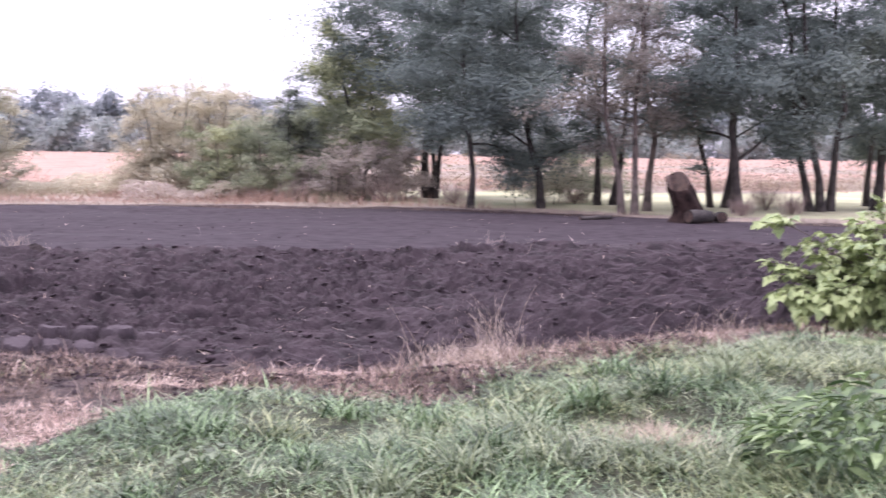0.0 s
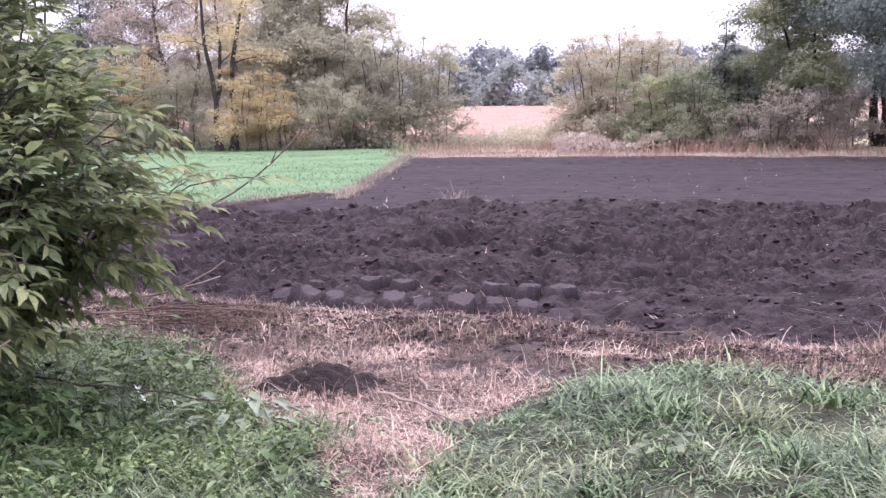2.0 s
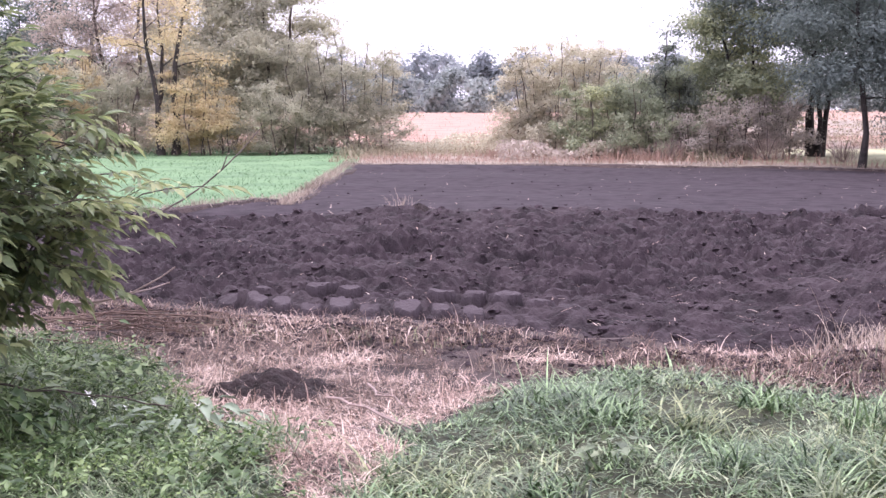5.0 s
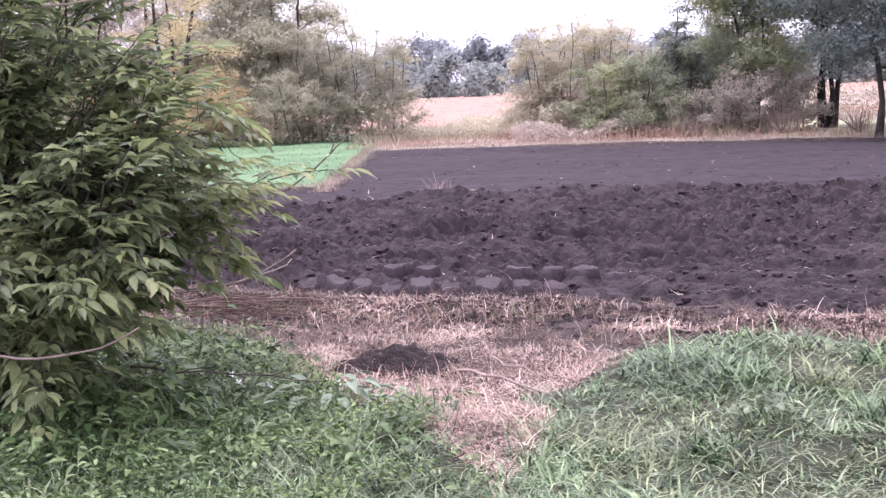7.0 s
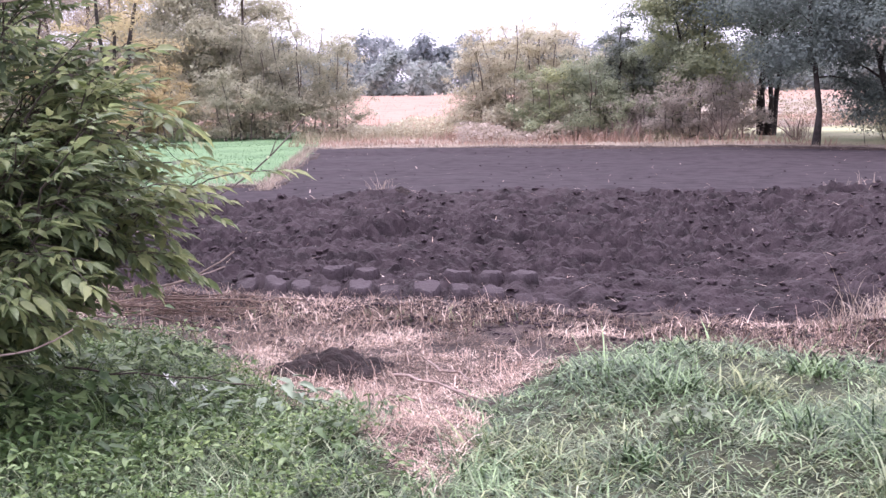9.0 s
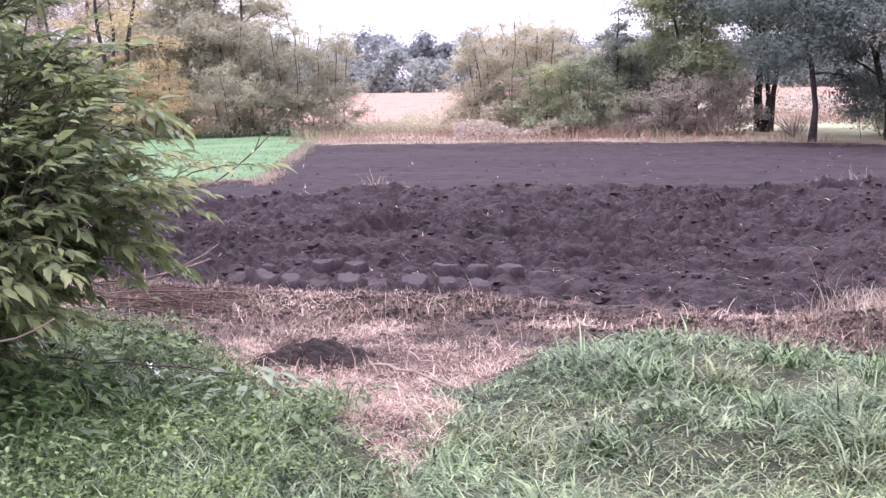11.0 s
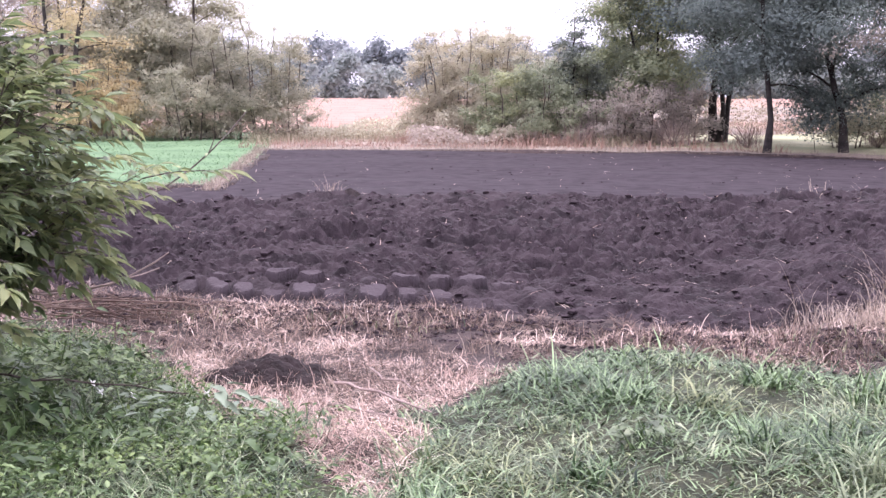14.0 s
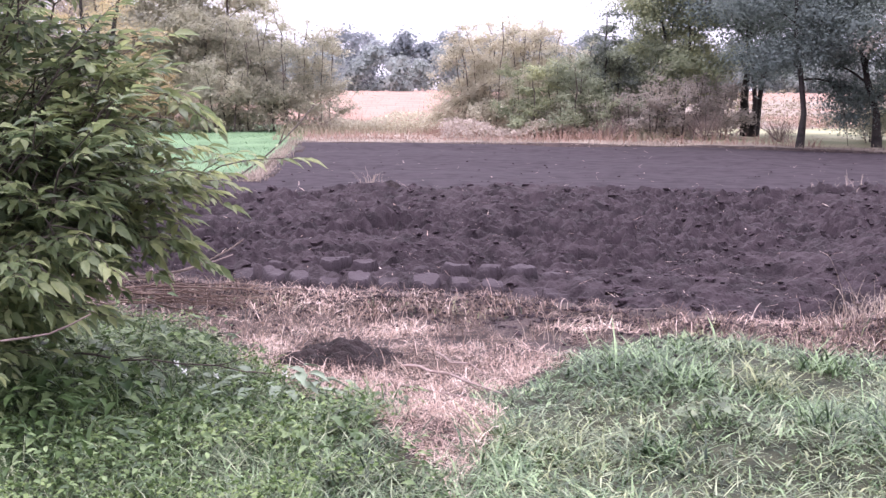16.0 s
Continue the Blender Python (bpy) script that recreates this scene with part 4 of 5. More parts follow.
WOOD = "autumn trees beyond the crop"
tree("tree", "forked dark-stemmed tree with thin yellow leaves", (-9.5, 46.6), 7.6, 2.0, 3.1, M_YELLOW, 301, 3, 12, 4200, 0.10, 0.17, M_BARK_DARK, WOOD, splay=0.34, fullness=1.5)
tree("tree", "tall olive tree with a rounded crown", (-6.1, 50.5), 7.2, 2.3, 1.0, M_OLIVE, 302, 2, 18, 17000, 0.13, 0.12, M_BARK, WOOD)
tree("tree", "tall olive tree with a rounded crown", (-8.2, 52.5), 9.2, 2.6, 1.5, M_OLIVE, 303, 2, 18, 20000, 0.13, 0.12, M_BARK, WOOD)
tree("tree", "thinning rusty autumn tree beyond the crop", (-12.2, 51.5), 9.4, 2.5, 2.3, M_RUST, 304, 2, 18, 13000, 0.10, 0.12, M_BARK, WOOD, fullness=1.5)
tree("tree", "thinning rusty autumn tree beyond the crop", (-14.5, 53.0), 9.4, 2.6, 2.0, M_RUST, 305, 2, 18, 13000, 0.10, 0.12, M_BARK, WOOD, fullness=1.5)
tree("tree", "dark green tree beyond the crop", (-16.5, 54.5), 7.5, 2.4, 1.0, M_DARK, 306, 2, 14, 12000, 0.14, 0.12, M_BARK_DARK, WOOD)
tree("tree", "dark green tree beyond the crop", (-19.5, 54.0), 8.5, 2.8, 1.0, M_DARK, 307, 2, 14, 12000, 0.14, 0.12, M_BARK_DARK, WOOD)
tree("tree", "olive tree beyond the crop", (-10.5, 56.0), 8.0, 2.8, 1.0, M_OLIVE, 308, 2, 16, 12000, 0.14, 0.12, M_BARK, WOOD)


def bare_shrub(at, h, w, seed):
    r = np.random.default_rng(seed)
    n = 520
    yaw = r.uniform(0, 6.28, n)
    rad = w * 0.35 * np.sqrt(r.random(n))
    base = np.stack([np.cos(yaw) * rad, np.sin(yaw) * rad, r.uniform(0, 0.35 * h, n)], 1)
    me = blades_mesh("twigs", base, h * r.uniform(0.25, 0.7, n), r.uniform(0.004, 0.009, n), yaw + r.normal(0, 0.6, n), r.uniform(0.05, 0.9, n), M_TWIG, r, 0.3, 4)
    root = thing("bare_shrub", "leafless reddish brown shrub of fine twigs", "shrub", (at[0], at[1], -0.03), group="bare shrubs behind the field")
    part("twig_mass", me, root, "", "stuff")
    lines = [(curve((0, 0, 0), (r.normal(0, w * .3), r.normal(0, w * .3), h * r.uniform(.6, .9)), r, 0.05, 6), np.linspace(0.025, 0.006, 6)) for _ in range(5)]
    for line in lines:
        part("stem", tubes_mesh("stem", [line], M_BARK, 5), root)


for n, (x, y, h, w) in enumerate([(10.9, 39.6, 1.3, 1.5), (7.9, 39.8, 1.1, 1.2), (13.0, 38.5, 1.0, 1.2), (18.6, 30.0, 0.8, 0.9), (20.7, 30.8, 0.9, 1.0), (21.5, 33.5, 1.2, 1.3), (17.0, 38.0, 0.9, 1.4)]):
    bare_shrub((x, y), h, w, 400 + n)


def undergrowth(name, label, spots, mat, seed):
    r = np.random.default_rng(seed)
    pos = []
    for x0, x1, y, h, n in spots:
        x = r.uniform(x0, x1, n)
        top = h * (0.6 + 0.5 * fbm(x * 0.8, 0 * x + y, 2, seed))
        pos.append(np.stack([x, y + r.normal(0, 0.7, n), top * r.random(n) ** 0.8 + 0.03], 1))
    pos = np.concatenate(pos)
    v, f = leaves_arrays(SIMPLE, pos, frames_of(r.normal(0, 1, pos.shape), r, 0.2), r.uniform(0.06, 0.14, len(pos)))
    stuff(name, mesh_of(name, v, f, mat), label, "undergrowth")


undergrowth("olive_undergrowth", "low fading brambles under the trees", [(-22, -0.9, 47.3, 2.0, 17000), (3.6, 11.5, 44.0, 1.1, 7000), (-1.2, 4.0, 47.5, 0.8, 4000)], M_TAN, 61)
undergrowth("brown_undergrowth", "low withered brown growth under the trees", [(-20, -1.0, 48.5, 1.5, 9000), (2.5, 12.5, 41.5, 0.7, 6000)], M_RUST, 62)
undergrowth("reed_belt", "faded reeds and low brambles beyond the mown strip", [(11, 48, 52.0, 1.5, 12000), (14, 48, 56.0, 1.7, 8000)], M_REEDBELT, 64)
undergrowth("thicket", "leafy thicket behind the autumn trees", [(-26, -4.5, 57, 6.0, 26000)], M_TAN, 63)


def far_woods():
    """A belt of round-headed willows before a darker, taller wood; haze is painted into both colours."""
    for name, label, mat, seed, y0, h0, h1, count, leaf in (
            ("far_woods", "belt of tall woodland beyond the meadow, its blue-grey colour painted as haze", M_WOOD_HAZE, 15, 275, 11.0, 14.5, 90, 0.95),
            ("far_willows", "grey-green willows before the far woods, haze painted into their paler colour", M_WILLOW_HAZE, 16, 225, 5.0, 8.5, 100, 0.65)):
        r = np.random.default_rng(seed)
        c, w = [], []
        for k in range(count):
            x = -110 + 310 * (k + r.random()) / count
            y, h = y0 + r.uniform(-12, 12), r.uniform(h0, h1)
            for _ in range(13):
                t = r.random()
                spread_x = 0.33 * h * np.sqrt(max(0.1, 1 - (1.35 * t - 0.4) ** 2))
                c.append((x + r.normal(0, 0.6) * spread_x, y + r.normal(0, 0.6) * spread_x, rise_z(y) + h * (0.04 + 0.82 * t)))
                w.append(h * r.uniform(0.15, 0.26))
        c, w = np.array(c), np.array(w)
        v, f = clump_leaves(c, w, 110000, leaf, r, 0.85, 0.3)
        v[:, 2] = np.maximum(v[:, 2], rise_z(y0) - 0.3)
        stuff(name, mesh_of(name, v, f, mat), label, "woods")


far_woods()


# ---- maple bush beside the path ----
SWAY = []


def leafy_bush(name, label, foot, blobs, size, single, mass, shape, seed, singles, flow, twigs=9, nodes=5):
    """blobs: (centre, radii, branches). Branches run from the foot to each blob's rim; twigs with compound leaves line their outer half."""
    r = np.random.default_rng(seed)
    root = thing(name, label, "bush", (foot[0], foot[1], 0))
    foot = np.array([foot[0], foot[1], 0.0])
    one = mesh_of("leaf", shape[0], [shape[1], shape[2]], single)
    each = singles // sum(b[2] for b in blobs)
    for centre, radii, branches in blobs:
        c, rad = np.array(centre) - foot, np.array(radii)
        for _ in range(branches):
            u = r.normal(0, 1, 3) + np.array(flow) * 0.5
            u /= np.linalg.norm(u)
            tip = c + u * rad * r.uniform(0.6, 1.0)
            tip[2] = max(tip[2], 0.12)
            q = curve(r.normal(0, 0.06, 3) * [1, 1, 0], tip, r, 0.05, 10, 0.18)
            q[0, 2] = -0.03
            q[1:, 2] = np.maximum(q[1:, 2], 0.03)
            lines, pos, dirs, sizes = [(q, np.linspace(0.016, 0.004, 10))], [], [], []
            for k in range(twigs + 1):
                m = 9 if k == twigs else r.integers(3, 10)
                ahead = q[m] - q[m - 1]
                ahead /= np.linalg.norm(ahead)
                d = ahead * 0.7 + np.array(flow) * 0.8 + r.normal(0, 0.55, 3)
                d /= np.linalg.norm(d)
                length = r.uniform(0.55, 1.1) * size * 2.6
                tw = curve(q[m], q[m] + d * length - [0, 0, 0.1 * length], r, 0.06, nodes, 0.06 * length)
                lines.append((tw, np.linspace(0.005, 0.002, nodes)))
                for j in range(1, nodes):
                    side = np.cross(d, [0, 0, 1.0]) * (1 if j % 2 else -1) + r.normal(0, 0.25, 3)
                    stalk = side * 0.75 + d * 0.7 + [0, 0, -0.08]
                    if j == nodes - 1:
                        stalk = d + [0, 0, -0.25]
                    stalk /= np.linalg.norm(stalk)
                    far_end = tw[j] + stalk * size * 0.75
                    lines.append((np.array([tw[j], 0.5 * (tw[j] + far_end) + [0, 0, 0.01], far_end]), np.array([0.0022, 0.0018, 0.0012])))
                    across = np.cross(stalk, [0, 0, 1.0])
                    across /= np.linalg.norm(across) + 1e-6
                    grown = r.uniform(0.7, 1.2)
                    for back, turn in ((0.0, 0.0), (0.3, 0.8), (0.3, -0.8), (0.7, 0.95)):
                        pos.append(far_end - stalk * size * back * 0.75)
                        dirs.append(stalk * (1 - 0.4 * abs(turn)) + across * turn + [0, 0, -0.08] + np.array(flow) * 0.55 + r.normal(0, 0.16, 3))
                        sizes.append(size * grown * (1.0 if turn == 0 else 0.85) * r.uniform(0.8, 1.15))
            pos, dirs, sizes = np.array(pos), np.array(dirs), np.array(sizes)
            ok = pos[:, 2] > 0.06
            pos, dirs, sizes = pos[ok], dirs[ok], sizes[ok]
            branch = part("branch", tubes_mesh("branch", lines, M_BARK, 3), root)
            SWAY.append((branch, float(r.uniform(0, 6.28)), float(r.uniform(0.6, 1.2))))
            turns = frames_of(dirs, r, 0.5)
            v, f = leaves_arrays(shape, pos[each:], turns[each:], sizes[each:])
            part("foliage", mesh_of("foliage", v, f, mass), branch, "", "stuff")
            for n in range(min(each, len(pos))):
                part("leaf", one, branch).matrix_basis = Matrix.Translation(pos[n]) @ Matrix(turns[n].tolist()).to_4x4() @ Matrix.Scale(float(sizes[n]), 4)
    return root


LEAF = leaf_shape(0.2, 0.22, "teeth")
LEAF[0][:, 1] *= 0.78
maple = leafy_bush("maple_bush", "ash-leaved maple bush with grey-green drooping leaves beside the path", (-2.75, 7.0, 0), [
    ((-2.0, 7.0, 1.4), (0.8, 0.75, 0.48), 32),
    ((-1.68, 7.1, 1.05), (0.32, 0.5, 0.3), 9),
    ((-2.8, 7.0, 1.3), (0.8, 0.8, 0.7), 9),
    ((-2.15, 5.75, 0.7), (0.5, 0.4, 0.34), 9),
    ((-2.5, 6.6, 0.6), (0.45, 0.6, 0.38), 14),
    ((-1.95, 5.6, 1.25), (0.4, 0.4, 0.3), 5),
    ((-2.5, 6.9, 2.15), (0.8, 0.6, 0.4), 20),
], 0.125, M_LEAF_ONE, M_LEAF, LEAF, 21, 280, (0.75, -0.35, -0.05))
leafy_bush("maple_tree", "taller dark green maple sapling behind the bush", (-4.1, 9.8, 0), [
    ((-3.7, 9.6, 2.7), (1.25, 0.9, 0.85), 14),
    ((-3.0, 9.3, 2.95), (0.75, 0.6, 0.45), 6),
    ((-4.2, 9.6, 1.4), (1.0, 0.9, 0.8), 6),
], 0.14, M_LEAF_ONE, M_LEAF, LEAF, 24, 80, (0.45, -0.3, -0.2), 7, 6)
tw = np.random.default_rng(5)
rise = np.linspace(0, 1, 11)
arc = np.stack([-1.75 + 1.12 * rise, 7.6 + 0.6 * rise, 0.9 - 0.07 * rise + 0.66 * rise ** 2.3], 1)
arc, foot = arc - [-2.75, 7.0, 0], np.array([-2.75, 7.0, 0])
twig = part("twig", tubes_mesh("twig", [(arc, np.linspace(0.008, 0.004, 11)), (curve(arc[8], arc[8] + [0.05, 0, 0.12], tw, 0.03, 4), np.linspace(0.005, 0.003, 4))], M_BARK, 6), maple, "long bare arching twig")
tip_leaf = mesh_of("tip_leaf", LEAF[0] * 0.07, [LEAF[1], LEAF[2]], M_LEAF_ONE)
for k in range(3):
    part("leaf", tip_leaf, twig).matrix_basis = pose(*arc[10 - (k > 1) * 2], 0, -40 + 20 * k, 130 * k)
for a, b, w in (((-1.7, 7.4, 0.5), (-1.0, 7.5, 0.74), 0.009), ((-1.9, 7.2, 0.55), (-1.1, 7.7, 0.6), 0.008), ((-2.0, 7.1, 0.75), (-1.25, 7.3, 0.72), 0.009), ((-2.75, 6.6, 2.12), (-1.6, 6.4, 2.26), 0.008), ((-2.3, 5.7, 0.5), (-1.55, 5.5, 0.6), 0.007)):
    part("twig", tubes_mesh("twig", [(curve(a - foot, b - foot, tw, 0.02, 9, -0.06), np.linspace(w, 0.004, 9))], M_TWIG, 5), maple)

LOBED = leaf_shape(0.15, 0.35, True)
leafy_bush("lime_bush", "bright yellow-green bush with broad lobed leaves on the bank", (8.5, 9.9, 0), [
    ((8.3, 9.9, 0.6), (0.95, 0.7, 0.48), 22),
    ((8.9, 9.8, 0.8), (0.8, 0.7, 0.55), 18),
], 0.125, M_LIME, M_LIME_MASS, LOBED, 22, 200, (-0.15, -0.35, -0.2), 7, 5)


# ---- dark weeds on the right bank, dock leaves ----
def leaf_patch(name, label, at, w, h, size, count, mat, seed, shape=None):
    r = np.random.default_rng(seed)
    a, u = r.uniform(0, 6.28, count), np.sqrt(r.random(count))
    x, y = at[0] + np.cos(a) * u * w, at[1] + np.sin(a) * u * w
    z = ground_z(x, y) + h * (0.25 + 0.75 * r.random(count)) * (1 - 0.5 * u)
    dirs = np.stack([np.cos(a) + r.normal(0, .5, count), np.sin(a) + r.normal(0, .5, count), r.uniform(-0.4, 0.4, count)], 1)
    v, f = leaves_arrays(shape or LEAF, np.stack([x, y, z], 1), frames_of(dirs, r, 0.7), size * r.uniform(0.6, 1.3, count))
    root = thing(name, label, "plant")
    part("leaf_mass", mesh_of("leaf_mass", v, f, mat), root, "", "stuff")
    for k in range(6):
        part("stem", tubes_mesh("stem", [(curve((at[0] + r.normal(0, w * .3), at[1] + r.normal(0, w * .3), -0.03), (at[0] + r.normal(0, w * .5), at[1] + r.normal(0, w * .5), h * .8), r, .05, 5), np.linspace(.006, .003, 5))], M_WEED, 4), root)


leaf_patch("nettle_clump", "broad-leaved green weeds on the bank", (4.5, 4.75), 0.6, 0.48, 0.13, 620, M_WEED, 31)
leaf_patch("dock_plant", "small dock plant with round pale leaves in the grass", (1.25, 5.55), 0.14, 0.2, 0.065, 26, M_GRASS_PALE, 33, LOBED)
leaf_patch("dock_plant", "small dock plant with round pale leaves in the grass", (-0.78, 6.5), 0.36, 0.2, 0.15, 40, M_SILVER, 34)
leaf_patch("burdock", "broad dark leaves at the foot of the bush", (-1.65, 5.35), 0.4, 0.22, 0.085, 90, M_WEED, 35)
leaf_patch("dock_plant", "dock plant with broad dull green leaves among the weeds", (-1.5, 6.0), 0.22, 0.26, 0.14, 26, M_WEED, 36)
leaf_patch("dock_plant", "dock plant with broad dull green leaves among the weeds", (-1.15, 5.6), 0.25, 0.16, 0.09, 36, M_WEED, 37)

for n, (x, y, w, h, size, count) in enumerate([(-1.95, 5.7, 0.4, 0.35, 0.1, 120), (-1.75, 6.3, 0.35, 0.3, 0.09, 90), (-1.35, 6.25, 0.3, 0.22, 0.08, 70), (-2.0, 6.9, 0.4, 0.3, 0.09, 100), (-1.0, 6.0, 0.3, 0.16, 0.07, 70), (-0.55, 5.6, 0.28, 0.13, 0.065, 60), (-0.2, 6.25, 0.2, 0.14, 0.06, 50), (-1.6, 7.6, 0.35, 0.25, 0.08, 80)]):
    leaf_patch("weed_clump", "clump of broad-leaved dark green weeds", (x, y), w, h, size, count, M_WEED, 130 + n, LOBED if n % 2 else None)


# ---- molehill ----
def molehill(at, w, h, seed):
    k = np.linspace(0, 1, 34)
    a = np.linspace(0, 2 * np.pi, 90, endpoint=False)
    kk, aa = np.meshgrid(k, a, indexing="ij")
    x, y = np.cos(aa) * kk * w, np.sin(aa) * kk * w * 0.8
    z = h * np.exp(-(kk * 1.7) ** 2) - 0.02 - 0.05 * kk ** 3 + (0.03 * clod_field(x * 16 + seed, y * 16, 91) + 0.02 * fbm(x * 9, y * 9, 2, 92) - 0.01) * (kk < 0.98)
    n, m = kk.shape
    i, j = np.meshgrid(np.arange(n - 1), np.arange(m), indexing="ij")
    i, j = i.ravel(), j.ravel()
    f = np.stack([i * m + j, (i + 1) * m + j, (i + 1) * m + (j + 1) % m, i * m + (j + 1) % m], 1)
    thing("molehill", "fresh dark molehill on the straw path", "molehill", (at[0], at[1], ground_z(np.array([at[0]]), np.array([at[1]]))[0]), mesh_of("molehill", np.stack([x, y, z], 2), [f], M_HEAP, smooth=False))


molehill((-0.45, 7.3), 0.58, 0.145, 3)
molehill((0.2, 20.0), 0.38, 0.17, 8)


# ---- reeds and dry tufts ----
def dry_tuft(at, h, w, n, seed, label):
    r = np.random.default_rng(seed)
    base = np.stack([r.normal(0, w, n), r.normal(0, w * 0.6, n), np.zeros(n)], 1)
    me = blades_mesh("stalks", base, h * r.uniform(0.4, 1.1, n), r.uniform(0.003, 0.005, n) * (1 + 0.8 * (at[1] > 15)), r.uniform(0, 6.28, n), r.uniform(0, 0.5, n), M_REED, r, 1.3, 6)
    root = thing("dry_tuft", label, "grass tuft", (at[0], at[1], -0.05))
    part("stalk_mass", me, root, "", "stuff")


dry_tuft((4.1, 9.25), 0.7, 0.12, 45, 41, "tall tuft of dry straw-coloured grass at the furrow")
dry_tuft((3.75, 9.1), 0.25, 0.3, 60, 42, "low dry grass round the tuft")
dry_tuft((3.3, 8.9), 0.55, 0.06, 7, 43, "few thin dry stalks")
dry_tuft((3.7, 8.6), 0.3, 0.28, 700, 48, "pale dry grass clump at the furrow")
dry_tuft((6.4, 9.5), 0.42, 0.3, 60, 44, "dry stalks on the bank")
dry_tuft((-0.1, 20.6), 0.45, 0.1, 40, 45, "dry grass tuft beside a heap of soil")
dry_tuft((8.0, 20.3), 0.35, 0.5, 25, 46, "dry stalks on the ploughed ridge")
dry_tuft((1.0, 7.8), 0.3, 0.15, 40, 47, "dry brown stalks at the grass edge")


# ---- coarse tussocks on the bank ----
def tussock(at, h, n, mat, seed, label):
    r = np.random.default_rng(seed)
    base = np.stack([r.normal(0, 0.07, n), r.normal(0, 0.07, n), np.zeros(n)], 1)
    me = blades_mesh("blades", base, h * r.uniform(0.5, 1.15, n), r.uniform(0.008, 0.016, n), r.uniform(0, 6.28, n), r.uniform(0.1, 0.8, n), mat, r, 1.7, 6)
    root = thing("grass_tussock", label, "grass tussock", (at[0], at[1], float(ground_z(np.array([at[0]]), np.array([at[1]]))[0]) - 0.02), group="tussocks on the bank")
    part("blade_mass", me, root, "", "stuff")


GREEN_TUFT, PALE_TUFT = "arching tussock of coarse green grass", "arching tussock of pale bleached grass"
for n, (x, y, h, pale) in enumerate([
    (2.5, 5.25, 0.42, 1), (2.75, 5.6, 0.4, 0), (3.05, 5.9, 0.42, 1), (3.0, 5.3, 0.36, 1), (3.35, 6.35, 0.4, 0), (2.6, 6.2, 0.36, 0),
    (3.75, 6.6, 0.4, 0), (4.3, 6.7, 0.42, 0), (4.9, 6.9, 0.4, 1), (2.05, 5.0, 0.36, 1), (1.75, 5.5, 0.3, 0), (2.2, 6.7, 0.32, 0),
    (1.9, 4.75, 0.34, 1), (1.35, 6.3, 0.26, 0), (4.4, 7.6, 0.36, 0), (5.3, 7.7, 0.38, 1), (1.6, 7.2, 0.26, 0), (0.95, 5.2, 0.25, 0)]):
    tussock((x, y), 0.8 * h, 110, M_GRASS_PALE if pale else M_GRASS, 500 + n, PALE_TUFT if pale else GREEN_TUFT)
dry_tuft((3.65, 5.55), 0.24, 0.2, 900, 49, "flattened patch of pale dry grass on the bank")
dry_tuft((3.75, 5.85), 0.22, 0.16, 700, 50, "flattened patch of pale dry grass on the bank")


# ---- sticks, straw wisps on the soil, petals ----
def stick(label, pts, w, seed, name="stick", mat=None):
    r = np.random.default_rng(seed)
    lines = [(np.asarray(pts, float), np.linspace(w, w * 0.4, len(pts)))]
    p = np.asarray(pts, float)
    for m in range(1, len(p) - 1):
        e = p[m] + (p[m + 1] - p[m]) * 0.7 + r.normal(0, 0.05, 3)
        e[2] = max(e[2], 0.03)
        lines.append((curve(p[m], e, r, 0.05, 4), np.linspace(w * 0.5, w * 0.2, 4)))
    thing(name, label, "stick", data=tubes_mesh(name, lines, mat or M_TWIG, 5))


def lie(a, b, n, seed, lift=0.03, wander=0.05):
    r = np.random.default_rng(seed)
    p = curve((*a, 0), (*b, 0), r, wander, n)
    p[:, 2] = ground_z(p[:, 0], p[:, 1]) + lift + np.abs(r.normal(0, 0.012, n))
    return p


stick("fallen grey twig lying on straw", lie((-0.1, 6.9), (0.42, 6.2), 7, 1, 0.05), 0.01, 1)
stick("fallen grey twig lying on straw", lie((-0.15, 6.5), (0.3, 6.05), 6, 2, 0.04), 0.009, 2)
stick("fallen grey twig lying on straw", lie((0.1, 7.2), (0.35, 6.6), 6, 3, 0.05), 0.008, 3)
stick("fallen branch lying in the weeds", lie((-1.9, 6.75), (-0.85, 6.3), 8, 4, 0.18), 0.007, 4, "stick", M_BARK)
for n in range(16):
    r = np.random.default_rng(60 + n)
    a = (-2.15 + r.uniform(-.3, .4), 8.95 + r.uniform(-.3, .3))
    stick("dead reddish brushwood heaped beside the bush", lie(a, (a[0] + 1.2 * r.uniform(.4, 1.1), a[1] + r.normal(0, .25)), 8, 70 + n, 0.05 + 0.009 * n, 0.12), 0.007, 80 + n, "brushwood", M_BROWNSTRAW)


def wisps():
    r = np.random.default_rng(16)
    n = 1900
    y = 9 * (36 / 9) ** r.random(n)
    x = r.uniform(-0.35, 0.75, n) * y
    ok = in_soil(x, y - 0.1) & ((y < 20.5) | (r.random(n) < 0.35))
    x, y = x[ok], y[ok]
    z, pad = soil(x, y)
    n = len(x)
    me = blades_mesh("straw_wisps", np.stack([x, y, z + 0.015], 1), r.uniform(0.04, 0.16, n) * (1 + 0.4 * (y > 18)), r.uniform(0.004, 0.009, n) * (1 + 0.5 * (y > 18)), r.uniform(0, 6.28, n), r.uniform(1.15, 1.6, n), M_STRAW, r, 0.2, 3)
    stuff("straw_wisps", me, "straw wisps and root bits lying on the soil", "straw")


wisps()


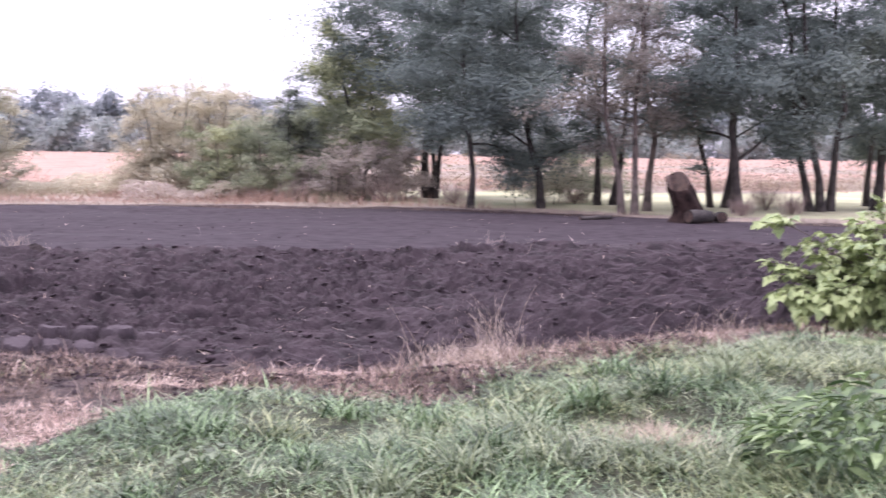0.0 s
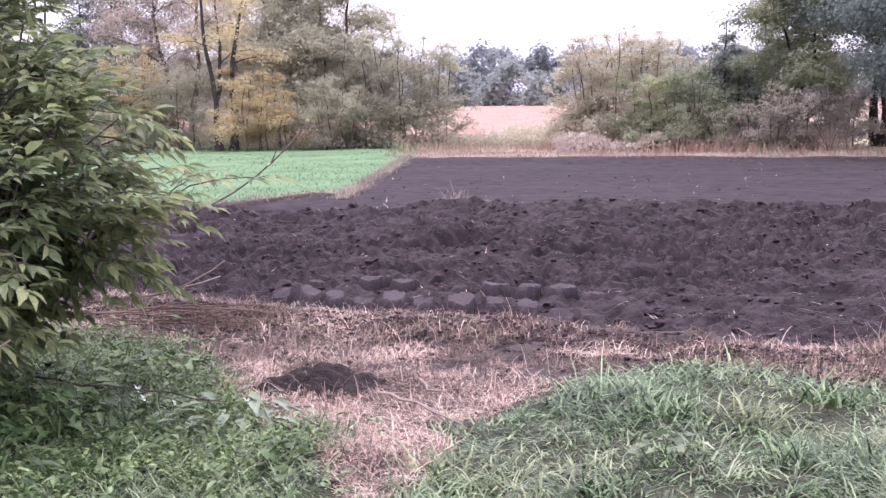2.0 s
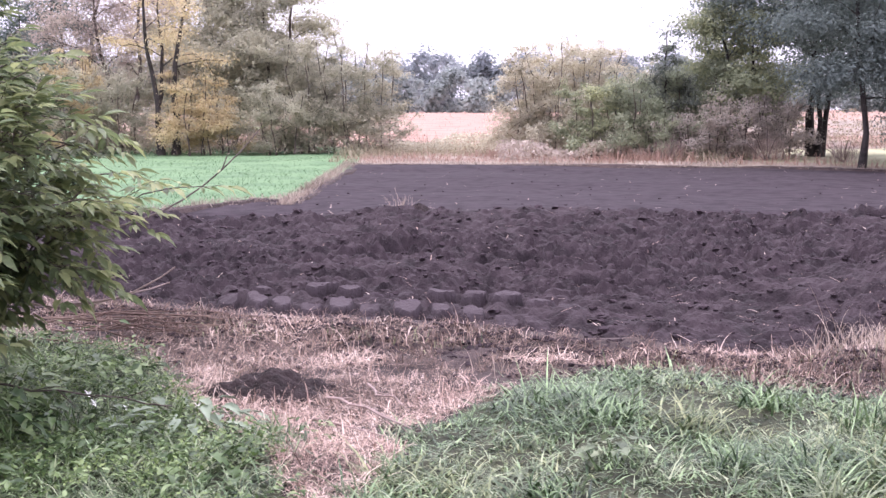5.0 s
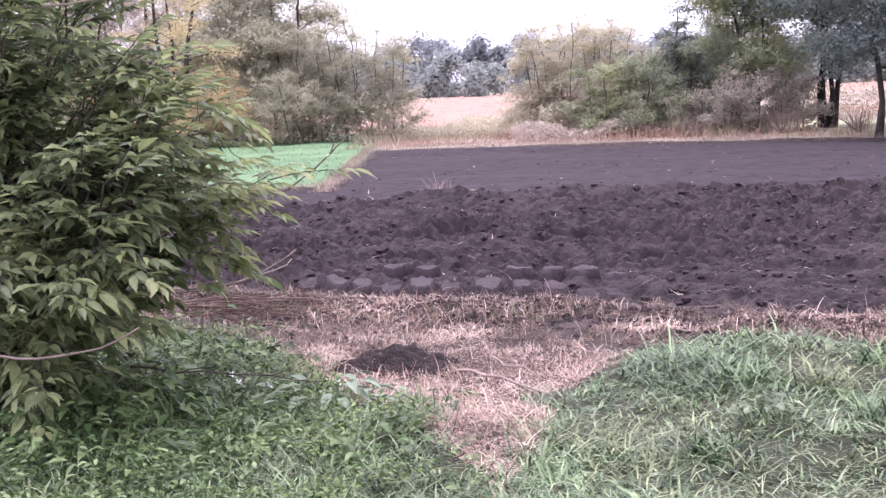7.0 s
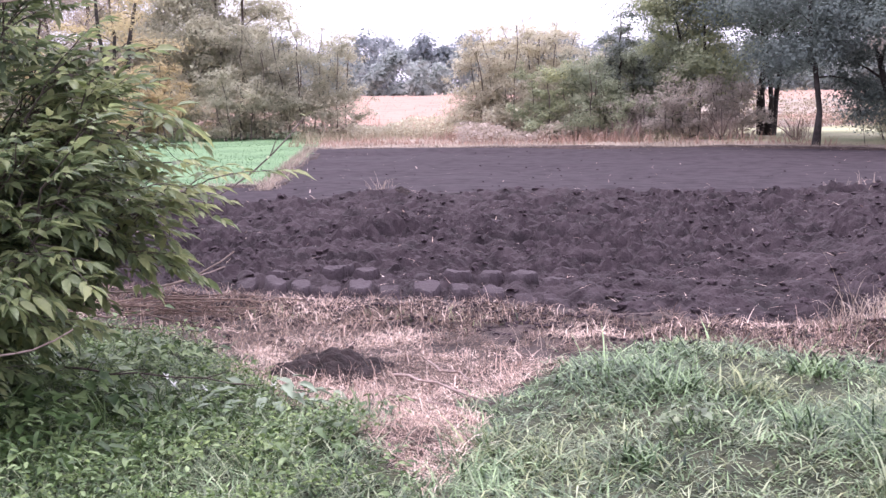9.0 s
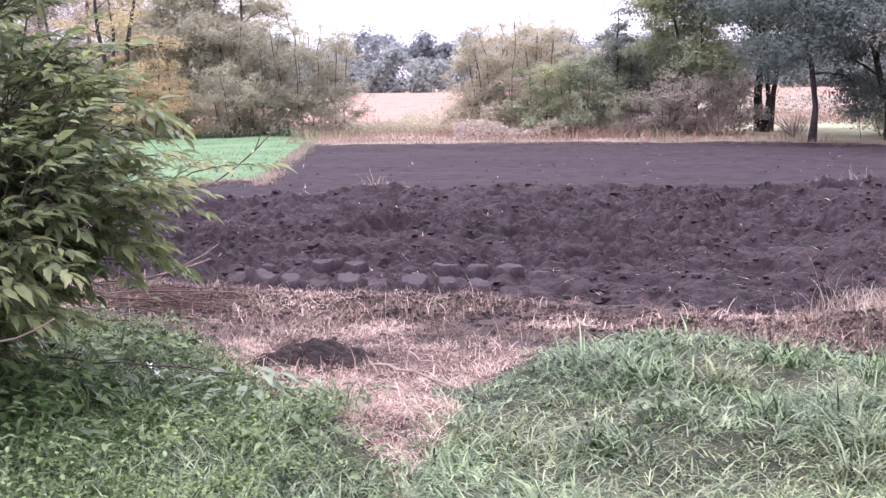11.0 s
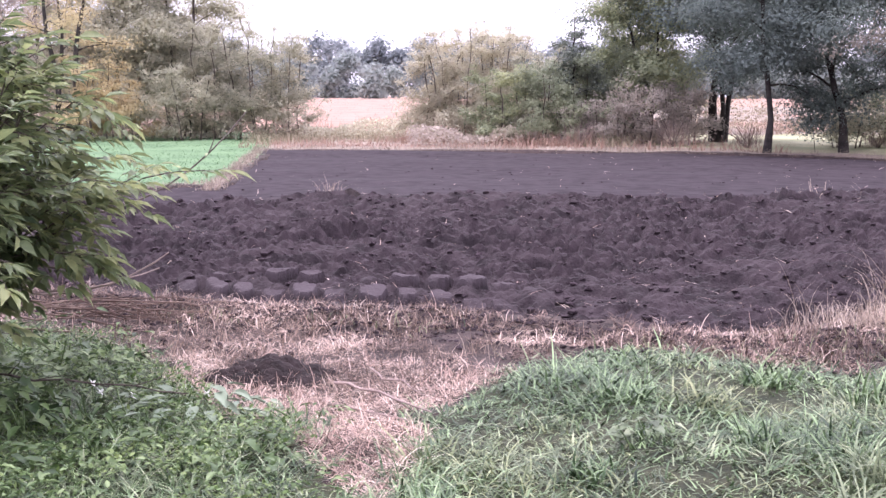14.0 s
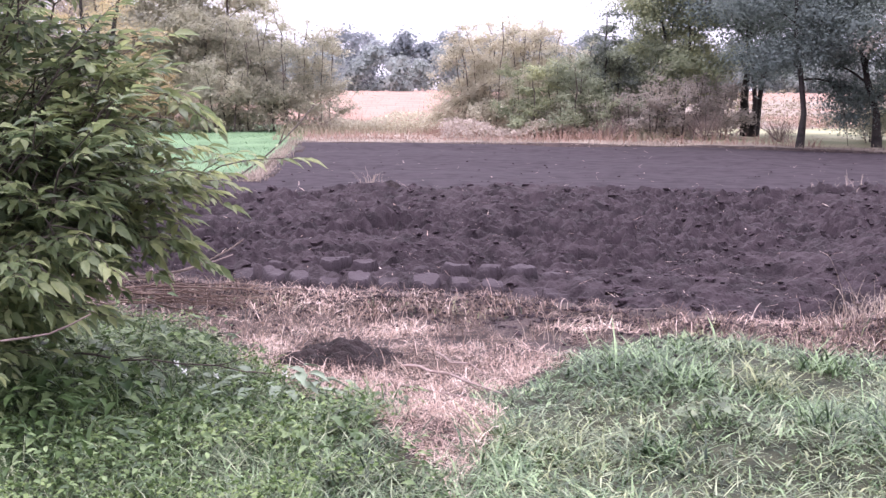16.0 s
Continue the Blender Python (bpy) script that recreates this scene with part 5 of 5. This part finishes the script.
def petals(at, seed):
    r = np.random.default_rng(seed)
    root = thing("white_flower", "small white flower head among the weeds", "flower", (at[0], at[1], at[2]))
    stem = curve((0, 0, 0), (0, 0, -at[2] - 0.02), r, 0.03, 4)
    part("stem", tubes_mesh("stem", [(stem, np.linspace(.003, .004, 4))], M_WEED, 4), root)
    one = mesh_of("petal", LEAF[0] * np.array([1, 1.4, 1]), [LEAF[1], LEAF[2]], M_PETAL)
    for k in range(6):
        ob = part("petal", one, root)
        ob.matrix_basis = pose(0, 0, 0, 0, -75 + 32 * (k % 3), 60 * k) @ Matrix.Scale(0.036, 4)


for n, at in enumerate(((-1.32, 6.62, 0.14), (-1.27, 6.55, 0.11), (-1.1, 6.5, 0.1), (-0.75, 6.6, 0.08))):
    petals(at, 90 + n)


# ---- stump with logs ----
def stump():
    root = thing("tree_stump", "leaning broken dark brown stump with a hollow top", "stump", (15.75, 27.6, -0.05), group="")
    r = np.random.default_rng(17)
    k, a = np.linspace(0, 1, 18), np.linspace(0, 2 * np.pi, 24, endpoint=False)
    kk, aa = np.meshgrid(k, a, indexing="ij")
    rad = 0.37 - 0.08 * kk + 0.24 * np.exp(-kk * 5) + 0.03 * np.sin(aa * 5 + kk * 2) + 0.04 * fbm(aa * 1.5, kk * 4, 2, 95)
    top = 1.06 + 0.24 * np.sin(aa) + 0.07 * np.cos(aa) + 0.025 * np.sin(aa * 3)
    x = np.cos(aa) * rad - 0.38 * kk ** 1.3
    y = np.sin(aa) * rad
    z = kk * top
    v = np.stack([x, y, z], 2)
    # hollow inside
    inner = np.stack([np.cos(a) * 0.23 - 0.38, np.sin(a) * 0.23, top[-1] - 0.02], 1)
    deep = np.stack([np.cos(a) * 0.18 - 0.3, np.sin(a) * 0.18, np.full(24, 0.45)], 1)
    n, m = kk.shape
    vs = np.concatenate([v.reshape(-1, 3), inner, deep])
    i, j = np.meshgrid(np.arange(n + 1), np.arange(m), indexing="ij")
    i, j = i.ravel(), j.ravel()
    f = np.stack([i * m + j, i * m + (j + 1) % m, (i + 1) * m + (j + 1) % m, (i + 1) * m + j], 1)
    idx = (i >= n - 1).astype(int)
    part("trunk", mesh_of("stump_trunk", vs, [f, np.array([[(n + 1) * m + q for q in range(m)]])], [M_STUMP, M_CUT], np.r_[idx, 1]), root)
    for yaw, length in ((0.3, 0.55), (2.6, 0.45), (4.4, 0.5)):
        q = curve((0.2 * np.cos(yaw), 0.2 * np.sin(yaw), 0.2), (length * np.cos(yaw), length * np.sin(yaw), 0.0), r, 0.06, 5)
        part("root", tubes_mesh("root", [(q, np.linspace(0.12, 0.05, 5))], M_STUMP, 7), root)


def log(at, yaw, length, rad, label):
    r = np.random.default_rng(int(length * 100))
    p = curve((-length / 2, 0, rad), (length / 2, 0, rad * 0.9), r, 0.02, 7)
    root = thing("log", label, "log", (at[0], at[1], -0.02), group="logs by the stump")
    root.rotation_euler = (0, 0, yaw)
    part("wood", tubes_mesh("wood", [(p, np.linspace(rad, rad * 0.85, 7) * (1 + 0.06 * r.normal(0, 1, 7)))], M_BARK_DARK, 12), root)
    for x, end in ((p[0], 1), (p[-1], -1)):
        a = np.linspace(0, 2 * np.pi, 12, endpoint=False)
        disc = np.stack([0 * a + x[0] - 0.004 * end, x[1] + np.cos(a) * rad * 0.86, x[2] + np.sin(a) * rad * 0.86], 1)
        part("cut_face", mesh_of("cut_face", disc, [np.arange(12)[None]], M_CUT), root, "dull brown sawn end")


stump()
log((15.75, 27.15), 0.25, 0.75, 0.17, "short thick log lying against the stump")
log((16.35, 27.2), 1.3, 0.35, 0.15, "short sawn log end beside the stump")
log((13.6, 28.6), 0.1, 0.9, 0.06, "thin log lying at the field's end")


def motions():
    """A light wind rocks the branches of the bushes about their foot."""
    for branch, phase, push in SWAY:
        rows = []
        for k in range(33):
            t = 0.5 * k
            gust = 0.6 + 0.4 * math.sin(0.9 * t + 0.3 * phase)
            rows.append((t, pose(0, 0, 0, 0.35 * push * gust * math.sin(2.3 * t + phase), 0.6 * push * gust * math.sin(2.7 * t + 1.7 * phase), 0)))
        walk(branch, rows)


motions()
